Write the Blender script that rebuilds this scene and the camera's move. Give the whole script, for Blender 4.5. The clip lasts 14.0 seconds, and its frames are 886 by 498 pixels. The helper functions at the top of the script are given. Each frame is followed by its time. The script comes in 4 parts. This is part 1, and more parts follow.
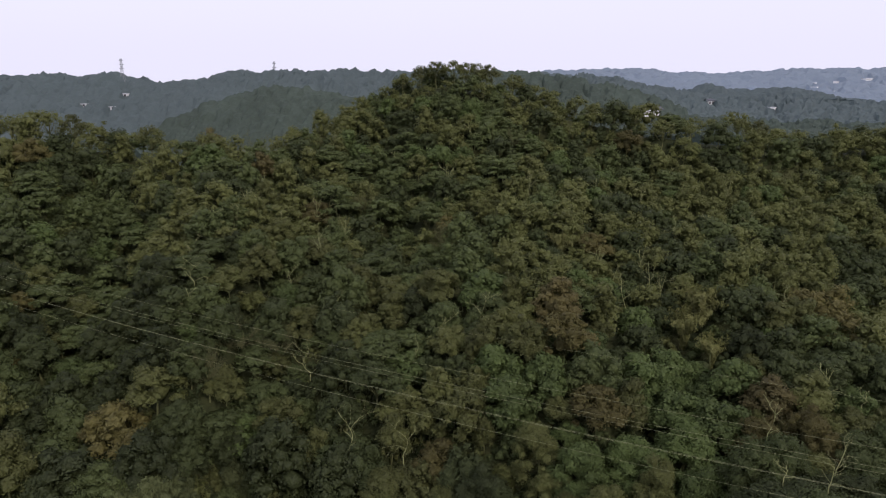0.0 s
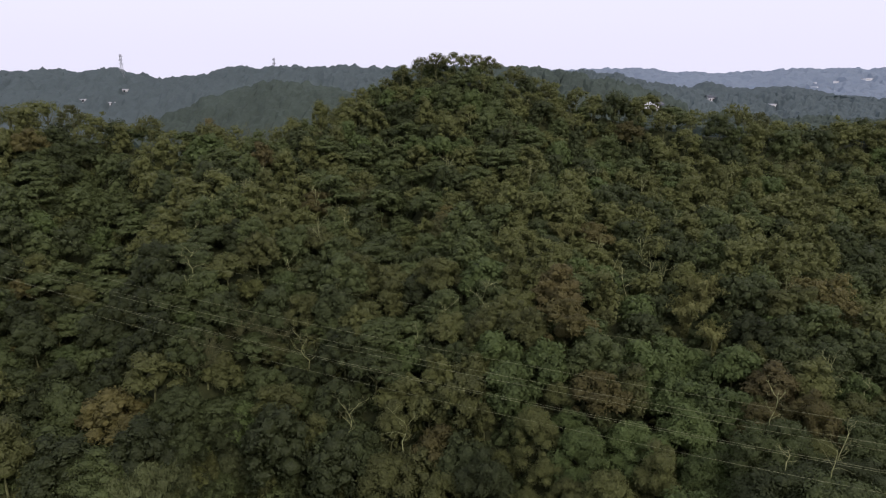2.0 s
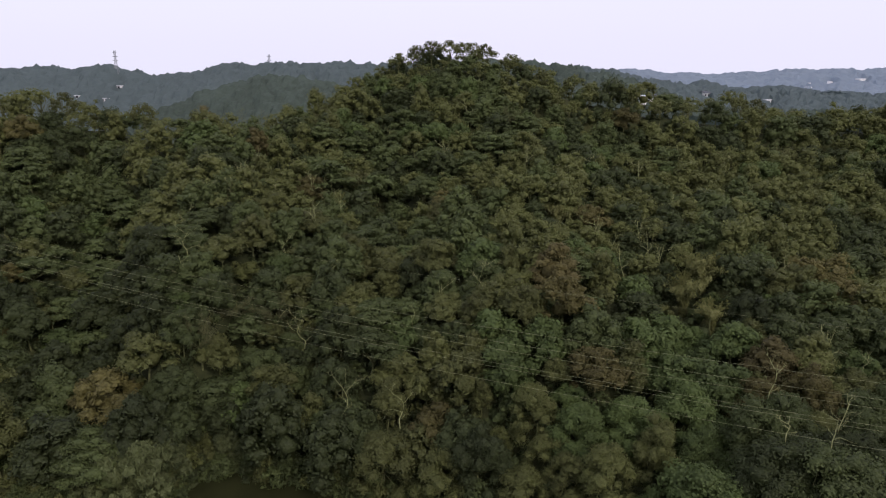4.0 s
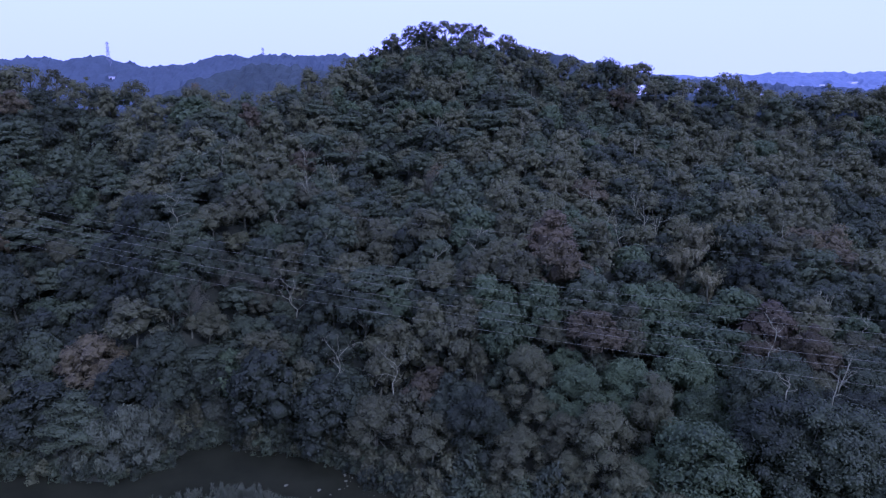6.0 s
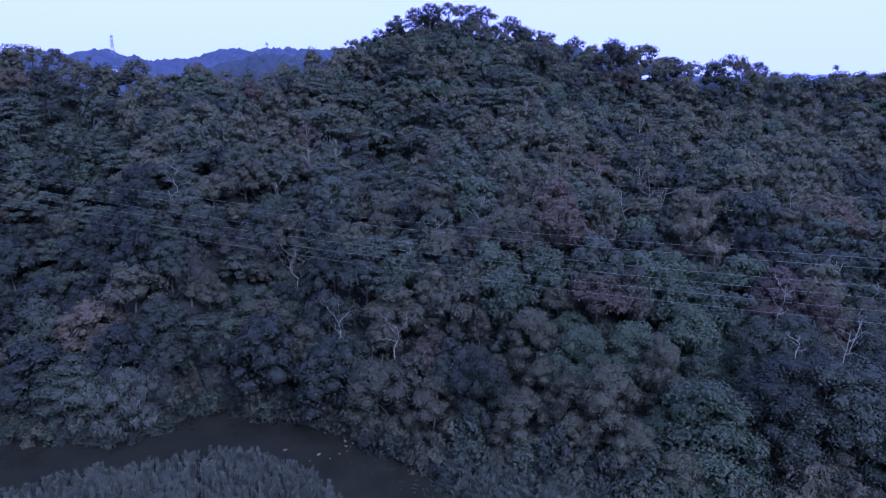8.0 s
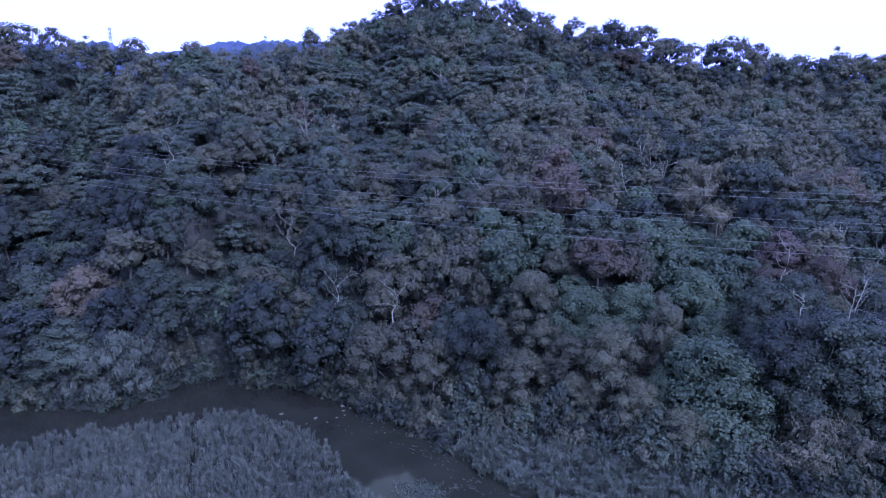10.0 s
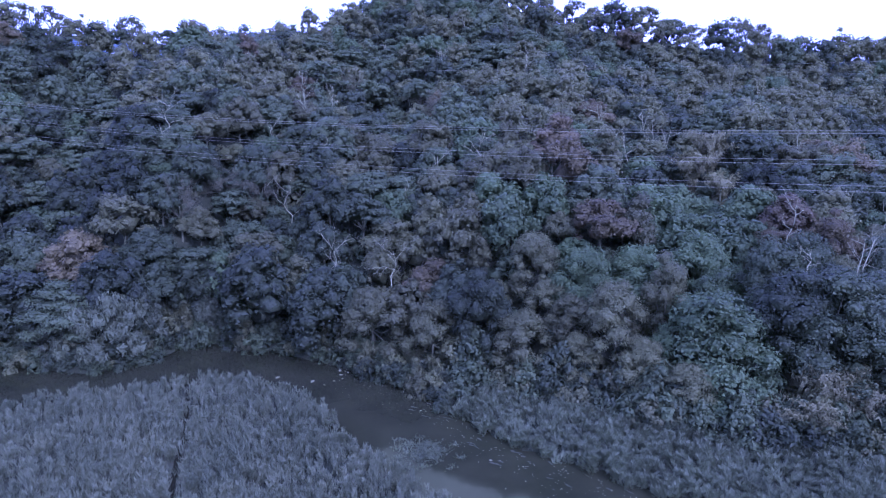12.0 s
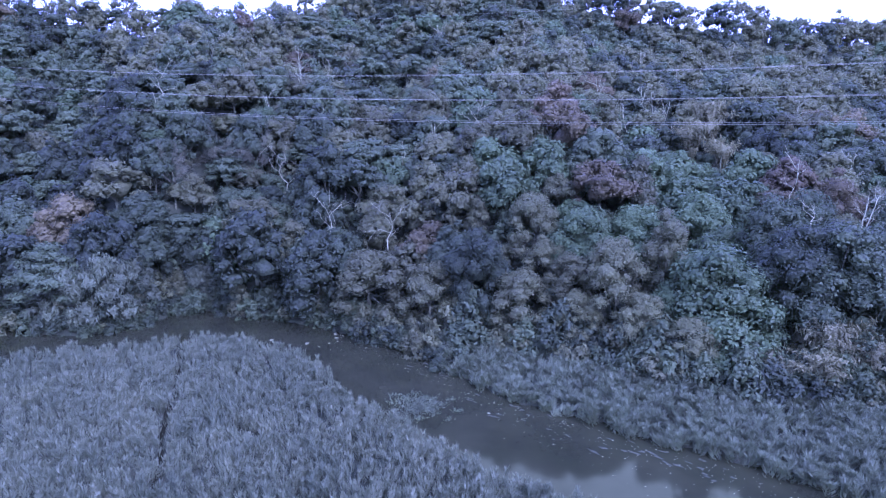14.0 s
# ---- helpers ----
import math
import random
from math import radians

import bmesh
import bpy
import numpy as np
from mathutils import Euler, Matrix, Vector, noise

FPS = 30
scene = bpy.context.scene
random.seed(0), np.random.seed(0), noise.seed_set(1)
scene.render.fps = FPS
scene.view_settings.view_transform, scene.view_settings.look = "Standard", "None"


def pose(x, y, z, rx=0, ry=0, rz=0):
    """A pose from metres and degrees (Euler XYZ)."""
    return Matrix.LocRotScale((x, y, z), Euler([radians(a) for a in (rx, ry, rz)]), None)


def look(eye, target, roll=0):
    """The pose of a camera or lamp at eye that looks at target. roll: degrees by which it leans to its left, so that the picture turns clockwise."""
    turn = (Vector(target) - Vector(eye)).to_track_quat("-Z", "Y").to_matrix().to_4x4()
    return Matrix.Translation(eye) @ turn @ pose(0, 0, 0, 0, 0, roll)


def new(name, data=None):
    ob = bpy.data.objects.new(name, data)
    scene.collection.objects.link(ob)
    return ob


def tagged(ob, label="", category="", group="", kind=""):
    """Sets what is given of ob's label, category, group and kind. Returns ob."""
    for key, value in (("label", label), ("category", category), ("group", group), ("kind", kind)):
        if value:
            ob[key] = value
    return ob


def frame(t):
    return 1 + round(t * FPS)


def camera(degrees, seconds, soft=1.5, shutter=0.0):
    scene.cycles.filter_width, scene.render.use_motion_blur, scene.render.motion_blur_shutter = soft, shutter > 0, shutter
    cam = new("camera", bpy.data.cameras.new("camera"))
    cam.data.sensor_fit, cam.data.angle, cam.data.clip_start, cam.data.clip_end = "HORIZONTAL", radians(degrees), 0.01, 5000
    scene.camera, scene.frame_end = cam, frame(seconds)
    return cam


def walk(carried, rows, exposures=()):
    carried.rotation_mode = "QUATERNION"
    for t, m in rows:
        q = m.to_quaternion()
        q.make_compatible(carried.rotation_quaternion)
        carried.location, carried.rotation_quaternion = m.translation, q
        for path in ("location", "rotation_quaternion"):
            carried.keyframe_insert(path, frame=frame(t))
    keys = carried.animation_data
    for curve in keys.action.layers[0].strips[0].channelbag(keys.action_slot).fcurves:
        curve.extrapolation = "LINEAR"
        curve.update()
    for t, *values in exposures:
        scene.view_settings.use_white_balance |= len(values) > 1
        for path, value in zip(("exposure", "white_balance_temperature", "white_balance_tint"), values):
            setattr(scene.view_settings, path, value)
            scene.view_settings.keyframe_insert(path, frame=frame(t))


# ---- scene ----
cam = camera(65.9, 14.0, 1.1)
PATH = [
    (0, (0.099, -0.011, 76.393), (0.093, 1.921, 75.876), 0.2),
    (0.5, (0.052, -0.122, 75.908), (0.047, 1.81, 75.39), 0.2),
    (1, (0.14, 0.029, 75.237), (0.132, 1.961, 74.72), 0.2),
    (1.5, (0.23, 0.066, 74.356), (0.221, 1.999, 73.841), 0.3),
    (2, (0.062, 0.1, 73.596), (0.057, 2.033, 73.081), 0.3),
    (2.5, (-0.01, -0.048, 72.795), (-0.01, 1.885, 72.282), 0.3),
    (3, (-0.125, -0.222, 72.036), (-0.123, 1.711, 71.523), 0.3),
    (5.5, (0.062, -0.24, 63.167), (0.083, 1.699, 62.675), 0.3),
    (6, (-0.148, -0.167, 61.718), (-0.123, 1.771, 61.226), 0.5),
    (6.5, (-0.037, -0.347, 60.017), (-0.012, 1.592, 59.528), 0.5),
    (7, (-0.017, -0.432, 58.226), (0.008, 1.508, 57.742), 0.5),
    (7.5, (0.147, -0.357, 56.573), (0.163, 1.584, 56.09), 0.6),
    (8, (0.107, -0.181, 54.86), (0.121, 1.761, 54.381), 0.6),
    (10.5, (0.183, -0.222, 46.665), (0.201, 1.723, 46.198), 0.7),
    (11, (0.246, -0.087, 44.991), (0.262, 1.859, 44.527), 0.8),
    (11.5, (0.072, -0.012, 43.405), (0.091, 1.934, 42.944), 0.8),
    (12, (0.123, 0.123, 41.801), (0.143, 2.069, 41.341), 0.8),
    (12.5, (0.215, 0.145, 40.13), (0.233, 2.092, 39.673), 0.8),
    (13, (0.325, 0.186, 38.562), (0.343, 2.133, 38.107), 0.9),
    (13.5, (0.337, 0.198, 37.021), (0.357, 2.145, 36.568), 0.9),
    (14, (0.227, 0.297, 35.266), (0.255, 2.246, 34.818), 0.9),
]
EXPOSURES = [(0.0, 0.10, 6050, 20), (5.25, 0.10, 6050, 20), (5.5, 0.14, 5080, 33), (6.0, 0.08, 4110, 65), (6.3, 0.1, 3945, 71), (8.2, 0.25, 3945, 71), (10.3, 0.86, 3945, 71), (12.5, 1.40, 3945, 71), (14.0, 1.80, 3945, 71)]
walk(cam, [(t, look(eye, target, roll)) for t, eye, target, roll in PATH], EXPOSURES)

# ---- world, sun, exposure ----
world = bpy.data.worlds.new("hazy_sky")
scene.world = world
world.use_nodes = True
wn, wl = world.node_tree.nodes, world.node_tree.links
SUN_EL, SUN_AZ = radians(38), radians(150)
sky = wn.new("ShaderNodeTexSky")
sky.sky_type = "NISHITA"
sky.sun_disc = False
sky.sun_elevation, sky.sun_rotation = SUN_EL, SUN_AZ
sky.dust_density, sky.air_density, sky.ozone_density = 6.0, 1.0, 1.0
veil = wn.new("ShaderNodeMix")
veil.data_type = "RGBA"
veil.inputs["Factor"].default_value = 0.8
veil.inputs["B"].default_value = (9.8, 9.65, 10.4, 1)
wl.new(sky.outputs["Color"], veil.inputs["A"])
wl.new(veil.outputs["Result"], wn["Background"].inputs["Color"])
wn["Background"].inputs["Strength"].default_value = 0.1

sun_data = bpy.data.lights.new("sun", "SUN")
sun_data.energy, sun_data.angle, sun_data.color = 1.5, radians(10), (1.0, 0.9, 0.74)
sun = new("sun", sun_data)
sun.matrix_world = look((0, 0, 300), (-math.sin(SUN_AZ) * math.cos(SUN_EL), -math.cos(SUN_AZ) * math.cos(SUN_EL), 300 - math.sin(SUN_EL)))


# ---- materials ----
def shader(name):
    m = bpy.data.materials.new(name)
    m.use_nodes = True
    n, l = m.node_tree.nodes, m.node_tree.links
    return m, n, l, n["Principled BSDF"]


def ramp(n, stops):
    r = n.new("ShaderNodeValToRGB")
    while len(r.color_ramp.elements) < len(stops):
        r.color_ramp.elements.new(0.5)
    for e, (p, c) in zip(r.color_ramp.elements, stops):
        e.position, e.color = p, (*c, 1)
    return r


def noise_node(n, l, scale, detail=4, rough=0.6, coord="Object"):
    tc = n.new("ShaderNodeTexCoord")
    t = n.new("ShaderNodeTexNoise")
    t.inputs["Scale"].default_value, t.inputs["Detail"].default_value, t.inputs["Roughness"].default_value = scale, detail, rough
    l.new(tc.outputs[coord], t.inputs["Vector"])
    return t


def bump(n, l, b, height, strength, dist):
    k = n.new("ShaderNodeBump")
    k.inputs["Strength"].default_value, k.inputs["Distance"].default_value = strength, dist
    l.new(height, k.inputs["Height"])
    l.new(k.outputs["Normal"], b.inputs["Normal"])


def math_node(n, l, op, a, b):
    k = n.new("ShaderNodeMath")
    k.operation = op
    for i, v in enumerate((a, b)):
        if isinstance(v, (int, float)):
            k.inputs[i].default_value = v
        else:
            l.new(v, k.inputs[i])
    return k.outputs[0]


def leaf_material(name, dark, mid, light, rough=0.6, translucent=0.35, patch=0.14, leaves=4.2):
    """Foliage: every leaf spray has its own tint, every tree too, with wide patches in the stand."""
    m, n, l, b = shader(name)
    geo = n.new("ShaderNodeNewGeometry")
    info = n.new("ShaderNodeObjectInfo")
    wide = noise_node(n, l, patch, 2, 0.5, "Object")
    tc = n.new("ShaderNodeTexCoord")
    cells = n.new("ShaderNodeTexVoronoi")
    cells.inputs["Scale"].default_value = leaves
    l.new(tc.outputs["Object"], cells.inputs["Vector"])
    tint = n.new("ShaderNodeSeparateColor")
    l.new(cells.outputs["Color"], tint.inputs["Color"])
    f = math_node(n, l, "MULTIPLY", geo.outputs["Random Per Island"], 0.11)
    f = math_node(n, l, "ADD", f, math_node(n, l, "MULTIPLY", info.outputs["Random"], 0.36))
    f = math_node(n, l, "ADD", f, math_node(n, l, "MULTIPLY", wide.outputs["Fac"], 0.6))
    f = math_node(n, l, "ADD", f, math_node(n, l, "MULTIPLY", tint.outputs["Red"], 0.19))
    if leaves > 1:
        bump(n, l, b, math_node(n, l, "SUBTRACT", 1.0, cells.outputs["Distance"]), 0.7, 0.9 / leaves)
    r = ramp(n, [(0.2, dark), (0.56, mid), (0.95, light)])
    l.new(f, r.inputs["Fac"])
    l.new(r.outputs["Color"], b.inputs["Base Color"])
    b.inputs["Roughness"].default_value = rough
    b.inputs["Specular IOR Level"].default_value = 0.25
    tr = n.new("ShaderNodeBsdfTranslucent")
    l.new(r.outputs["Color"], tr.inputs["Color"])
    mix = n.new("ShaderNodeMixShader")
    mix.inputs["Fac"].default_value = translucent
    l.new(b.outputs[0], mix.inputs[1])
    l.new(tr.outputs[0], mix.inputs[2])
    l.new(mix.outputs[0], n["Material Output"].inputs["Surface"])
    return m


def plain_material(name, a, b2, scale, rough=0.8, bumpiness=0.3, dist=0.05, metal=0.0):
    m, n, l, b = shader(name)
    t = noise_node(n, l, scale, 6, 0.65)
    r = ramp(n, [(0.3, a), (0.7, b2)])
    l.new(t.outputs["Fac"], r.inputs["Fac"])
    l.new(r.outputs["Color"], b.inputs["Base Color"])
    b.inputs["Roughness"].default_value, b.inputs["Metallic"].default_value = rough, metal
    b.inputs["Specular IOR Level"].default_value = 0.5 if rough < 0.7 else 0.15
    bump(n, l, b, t.outputs["Fac"], bumpiness, dist)
    return m


LEAF = {
    "dark": leaf_material("leaf_dark_green", (0.022, 0.029, 0.0095), (0.041, 0.052, 0.0181), (0.069, 0.088, 0.0301)),
    "mid": leaf_material("leaf_mid_green", (0.036, 0.046, 0.0155), (0.065, 0.083, 0.0275), (0.111, 0.141, 0.0464)),
    "olive": leaf_material("leaf_olive", (0.049, 0.054, 0.0172), (0.089, 0.098, 0.0310), (0.151, 0.167, 0.0525)),
    "bright": leaf_material("leaf_bright_green", (0.0374, 0.0517, 0.0154), (0.0680, 0.0940, 0.0280), (0.1156, 0.1598, 0.0476)),
    "brown": leaf_material("leaf_yellow_brown", (0.0550, 0.0501, 0.0162), (0.1000, 0.0910, 0.0295), (0.1700, 0.1547, 0.0501)),
    "russet": leaf_material("leaf_russet", (0.0495, 0.0435, 0.0160), (0.0900, 0.0790, 0.0290), (0.1530, 0.1343, 0.0493)),
    "grey": leaf_material("twig_grey", (0.0528, 0.0552, 0.0228), (0.0880, 0.0920, 0.0380), (0.1408, 0.1472, 0.0608), 0.85, 0.05),
    "yellow": leaf_material("leaf_bamboo_yellow", (0.0781, 0.0803, 0.0275), (0.1420, 0.1460, 0.0500), (0.2414, 0.2482, 0.0850)),
}
REED = leaf_material("reed_blades", (0.066, 0.083, 0.0353), (0.143, 0.161, 0.0688), (0.245, 0.268, 0.1170), 0.55, 0.3, 0.2, 0.9)
BANK_GRASS = leaf_material("bank_grass_blades", (0.0484, 0.0572, 0.0226), (0.0880, 0.1040, 0.0410), (0.1496, 0.1768, 0.0697), 0.6, 0.3, 0.25, 0.9)
PLUME = leaf_material("reed_plume", (0.139, 0.137, 0.0654), (0.195, 0.195, 0.0929), (0.250, 0.253, 0.1256), 0.8, 0.2)
CANE = leaf_material("cane_leaves", (0.0468, 0.0552, 0.0210), (0.0780, 0.0920, 0.0350), (0.1248, 0.1472, 0.0560), 0.6, 0.25, 0.3)
# green leaves lightened and blued by a little haze put into the colour
BACK_WOOD_HAZED = leaf_material("back_woodland", (0.0588, 0.0770, 0.0630), (0.0840, 0.1100, 0.0900), (0.1176, 0.1540, 0.1260), 0.9, 0.45, 0.05, 0.9)
# distance haze is painted into these two: paler, bluer and flatter than the leaves
FAR_WOOD_HAZED = leaf_material("far_woodland", (0.1326, 0.1658, 0.1666), (0.1560, 0.1950, 0.1960), (0.1794, 0.2242, 0.2254), 0.9, 0.6, 0.03, 0.8)
FARTHEST_WOOD_HAZED = leaf_material("farthest_woodland", (0.292, 0.347, 0.403), (0.312, 0.367, 0.423), (0.331, 0.388, 0.443), 0.9, 0.6, 0.004, 0.5)
BARK = plain_material("bark", (0.070, 0.074, 0.031), (0.150, 0.160, 0.068), 3.0, 0.9, 0.6, 0.04)
DEAD_BARK = plain_material("bleached_bark", (0.175, 0.185, 0.085), (0.31, 0.325, 0.15), 2.0, 0.85, 0.5, 0.03)
STEEL = plain_material("galvanised_steel", (0.30, 0.31, 0.33), (0.42, 0.43, 0.45), 1.5, 0.55, 0.1, 0.01, 0.6)
CABLE = plain_material("weathered_aluminium_cable", (0.245, 0.251, 0.13), (0.322, 0.332, 0.175), 0.5, 0.6, 0.1, 0.01, 0.0)
PLASTER = plain_material("white_plaster", (0.66, 0.66, 0.66), (0.80, 0.80, 0.79), 0.7, 0.8, 0.15, 0.02)
DARK_ROOF = plain_material("dark_roof_sheet", (0.05, 0.055, 0.07), (0.10, 0.105, 0.12), 0.8, 0.6, 0.3, 0.03)
PALE_ROOF = plain_material("pale_roof_sheet", (0.55, 0.57, 0.6), (0.72, 0.74, 0.77), 0.8, 0.5, 0.2, 0.02)
PANE = plain_material("dark_window_pane", (0.02, 0.025, 0.03), (0.035, 0.04, 0.05), 0.6, 0.1, 0.0, 0.01)
ROCK = plain_material("pale_rock", (0.088, 0.093, 0.042), (0.160, 0.168, 0.076), 3.0, 0.85, 0.6, 0.05)
FOAM = plain_material("pale_foam", (0.19, 0.204, 0.095), (0.32, 0.337, 0.16), 6.0, 0.7, 0.3, 0.01)
WEED = plain_material("floating_weed", (0.026, 0.030, 0.013), (0.055, 0.060, 0.026), 2.5, 0.85, 0.5, 0.02)


def ground_material():
    m, n, l, b = shader("forest_floor_and_meadow")
    t1, t2 = noise_node(n, l, 0.05, 5, 0.6), noise_node(n, l, 1.4, 6, 0.7)
    f = math_node(n, l, "ADD", math_node(n, l, "MULTIPLY", t1.outputs["Fac"], 0.6), math_node(n, l, "MULTIPLY", t2.outputs["Fac"], 0.4))
    r = ramp(n, [(0.34, (0.020, 0.024, 0.011)), (0.5, (0.036, 0.042, 0.017)), (0.68, (0.064, 0.066, 0.026))])
    l.new(f, r.inputs["Fac"])
    l.new(r.outputs["Color"], b.inputs["Base Color"])
    b.inputs["Roughness"].default_value = 0.95
    b.inputs["Specular IOR Level"].default_value = 0.1
    bump(n, l, b, t2.outputs["Fac"], 0.8, 0.3)
    return m


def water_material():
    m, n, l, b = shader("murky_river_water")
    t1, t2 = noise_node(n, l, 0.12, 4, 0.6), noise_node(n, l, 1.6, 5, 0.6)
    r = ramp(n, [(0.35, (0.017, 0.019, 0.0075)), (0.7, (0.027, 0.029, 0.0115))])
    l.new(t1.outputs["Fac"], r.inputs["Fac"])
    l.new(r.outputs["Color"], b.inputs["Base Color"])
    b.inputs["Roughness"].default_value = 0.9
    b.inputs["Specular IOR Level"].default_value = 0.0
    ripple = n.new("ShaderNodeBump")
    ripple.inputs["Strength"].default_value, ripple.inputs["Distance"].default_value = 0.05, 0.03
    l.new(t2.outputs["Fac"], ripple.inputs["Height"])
    # reflection is coloured here: yellow-green gloss takes the blue out of mirrored sky
    tinted_gloss = n.new("ShaderNodeBsdfGlossy")
    tinted_gloss.inputs["Color"].default_value, tinted_gloss.inputs["Roughness"].default_value = (0.80, 0.86, 0.29, 1), 0.06
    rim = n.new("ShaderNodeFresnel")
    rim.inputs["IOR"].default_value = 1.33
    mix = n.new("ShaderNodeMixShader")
    l.new(ripple.outputs["Normal"], tinted_gloss.inputs["Normal"])
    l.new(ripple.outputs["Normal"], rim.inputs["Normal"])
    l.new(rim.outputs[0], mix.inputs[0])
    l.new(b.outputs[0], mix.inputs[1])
    l.new(tinted_gloss.outputs[0], mix.inputs[2])
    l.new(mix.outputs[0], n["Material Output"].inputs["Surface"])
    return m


# near-black colour for the shade down in the furrow, without any sheen
FURROW_SHADE = plain_material("furrow_shade", (0.010, 0.011, 0.005), (0.020, 0.021, 0.009), 1.2, 0.95, 0.5, 0.05)
FURROW_SHADE.node_tree.nodes["Principled BSDF"].inputs["Specular IOR Level"].default_value = 0.0
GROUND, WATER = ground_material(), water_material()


# ---- the lie of the land ----
SHORE_X = [-260, -90, -65, -50, -44, -42, -35, -31, -23, -14.6, -9.8, -3.8, 0.3, 6, 12.3, 22, 30, 36.3, 60, 120, 260]
SHORE_Y = [112, 99, 96.5, 95, 100, 106, 107.5, 104.5, 103, 98.5, 94.3, 90.5, 86, 77.5, 72.4, 65.3, 60.9, 55.5, 41, 12, -40]
STRIP_X, STRIP_W = [-260, -12, 0, 11, 20, 30, 38, 50, 80, 260], [1.5, 1.5, 6, 14, 14.5, 15.5, 18, 24, 34, 40]
REED_X = [-260, -120, -55, -51.5, -43.7, -35, -30, -22.7, -17.7, -12.6, -11, -8, -4, 0, 4, 9.5, 14, 22, 60, 260]
REED_Y = [88, 79, 81.2, 84.3, 86.8, 90, 92.2, 89, 85.6, 79.8, 75.3, 71.8, 68.1, 62.6, 59, 54.6, 51, 45, 14, -60]
RIDGE_X = [-260, -160, -120, -77, -56, -44, -31, -12, 0, 14, 28, 40, 64, 80, 91, 103, 116, 132, 160, 260]
RIDGE_Y = [215, 207, 203, 194, 188, 200, 219, 222, 221, 218, 214, 211, 208, 207, 206, 208, 210, 211, 212, 220]
RIDGE_Z = [59, 56, 53.5, 48.3, 47.6, 50, 58, 67.4, 70.2, 68.3, 62.8, 60, 55.6, 53.4, 53, 49, 48.3, 50.5, 51, 53]
# how far the slope bulges or sags, by x and by the share of the way up
LIFT_X, LIFT_S = [-100, -70, -40, -15, 5, 25, 45, 70, 95], [0, 0.18, 0.36, 0.54, 0.72, 0.88, 1]
LIFT = np.array([
    [0, -0.7, -1, -1.5, -1.9, -0.4, 0],
    [0, 0.7, 0.8, -0.1, -0.9, 0.1, 0],
    [0, 2.8, 3.6, 0.6, -0.3, -0.1, 0],
    [0, 6.8, 4.6, -1.8, -1.9, -1.6, 0],
    [0, 4, -0.5, -7.8, -7, -5.2, 0],
    [0, 2.1, -0.9, -6.2, -8.1, -7.3, 0],
    [0.1, -0.1, -1.5, -3.8, -6.6, -7, 0],
    [0, -3, -4.9, -7.7, -10.4, -9.5, 0],
    [0, -4.6, -8.4, -11.3, -10.3, -7.5, 0],
])
FAR_X = [-900, -500, -280, -265, -240, -218, -189, -160, -141, -113, -69, -33, 20, 90, 180, 500]
FAR_Z = [64, 62, 63.5, 66.5, 62, 66, 60, 62, 68, 66, 68.5, 68, 68, 66, 52, 45]


def bell(d, width):
    return np.exp(-(d / width) ** 2)


def bulge(x, s):
    """LIFT between its nodes."""
    u = np.interp(x, LIFT_X, np.arange(len(LIFT_X)))
    v = np.interp(s, LIFT_S, np.arange(len(LIFT_S)))
    i, j = np.minimum(u.astype(int), len(LIFT_X) - 2), np.minimum(v.astype(int), len(LIFT_S) - 2)
    a, b = u - i, v - j
    a, b = a * a * (3 - 2 * a), b * b * (3 - 2 * b)
    return (LIFT[i, j] * (1 - b) + LIFT[i, j + 1] * b) * (1 - a) + (LIFT[i + 1, j] * (1 - b) + LIFT[i + 1, j + 1] * b) * a


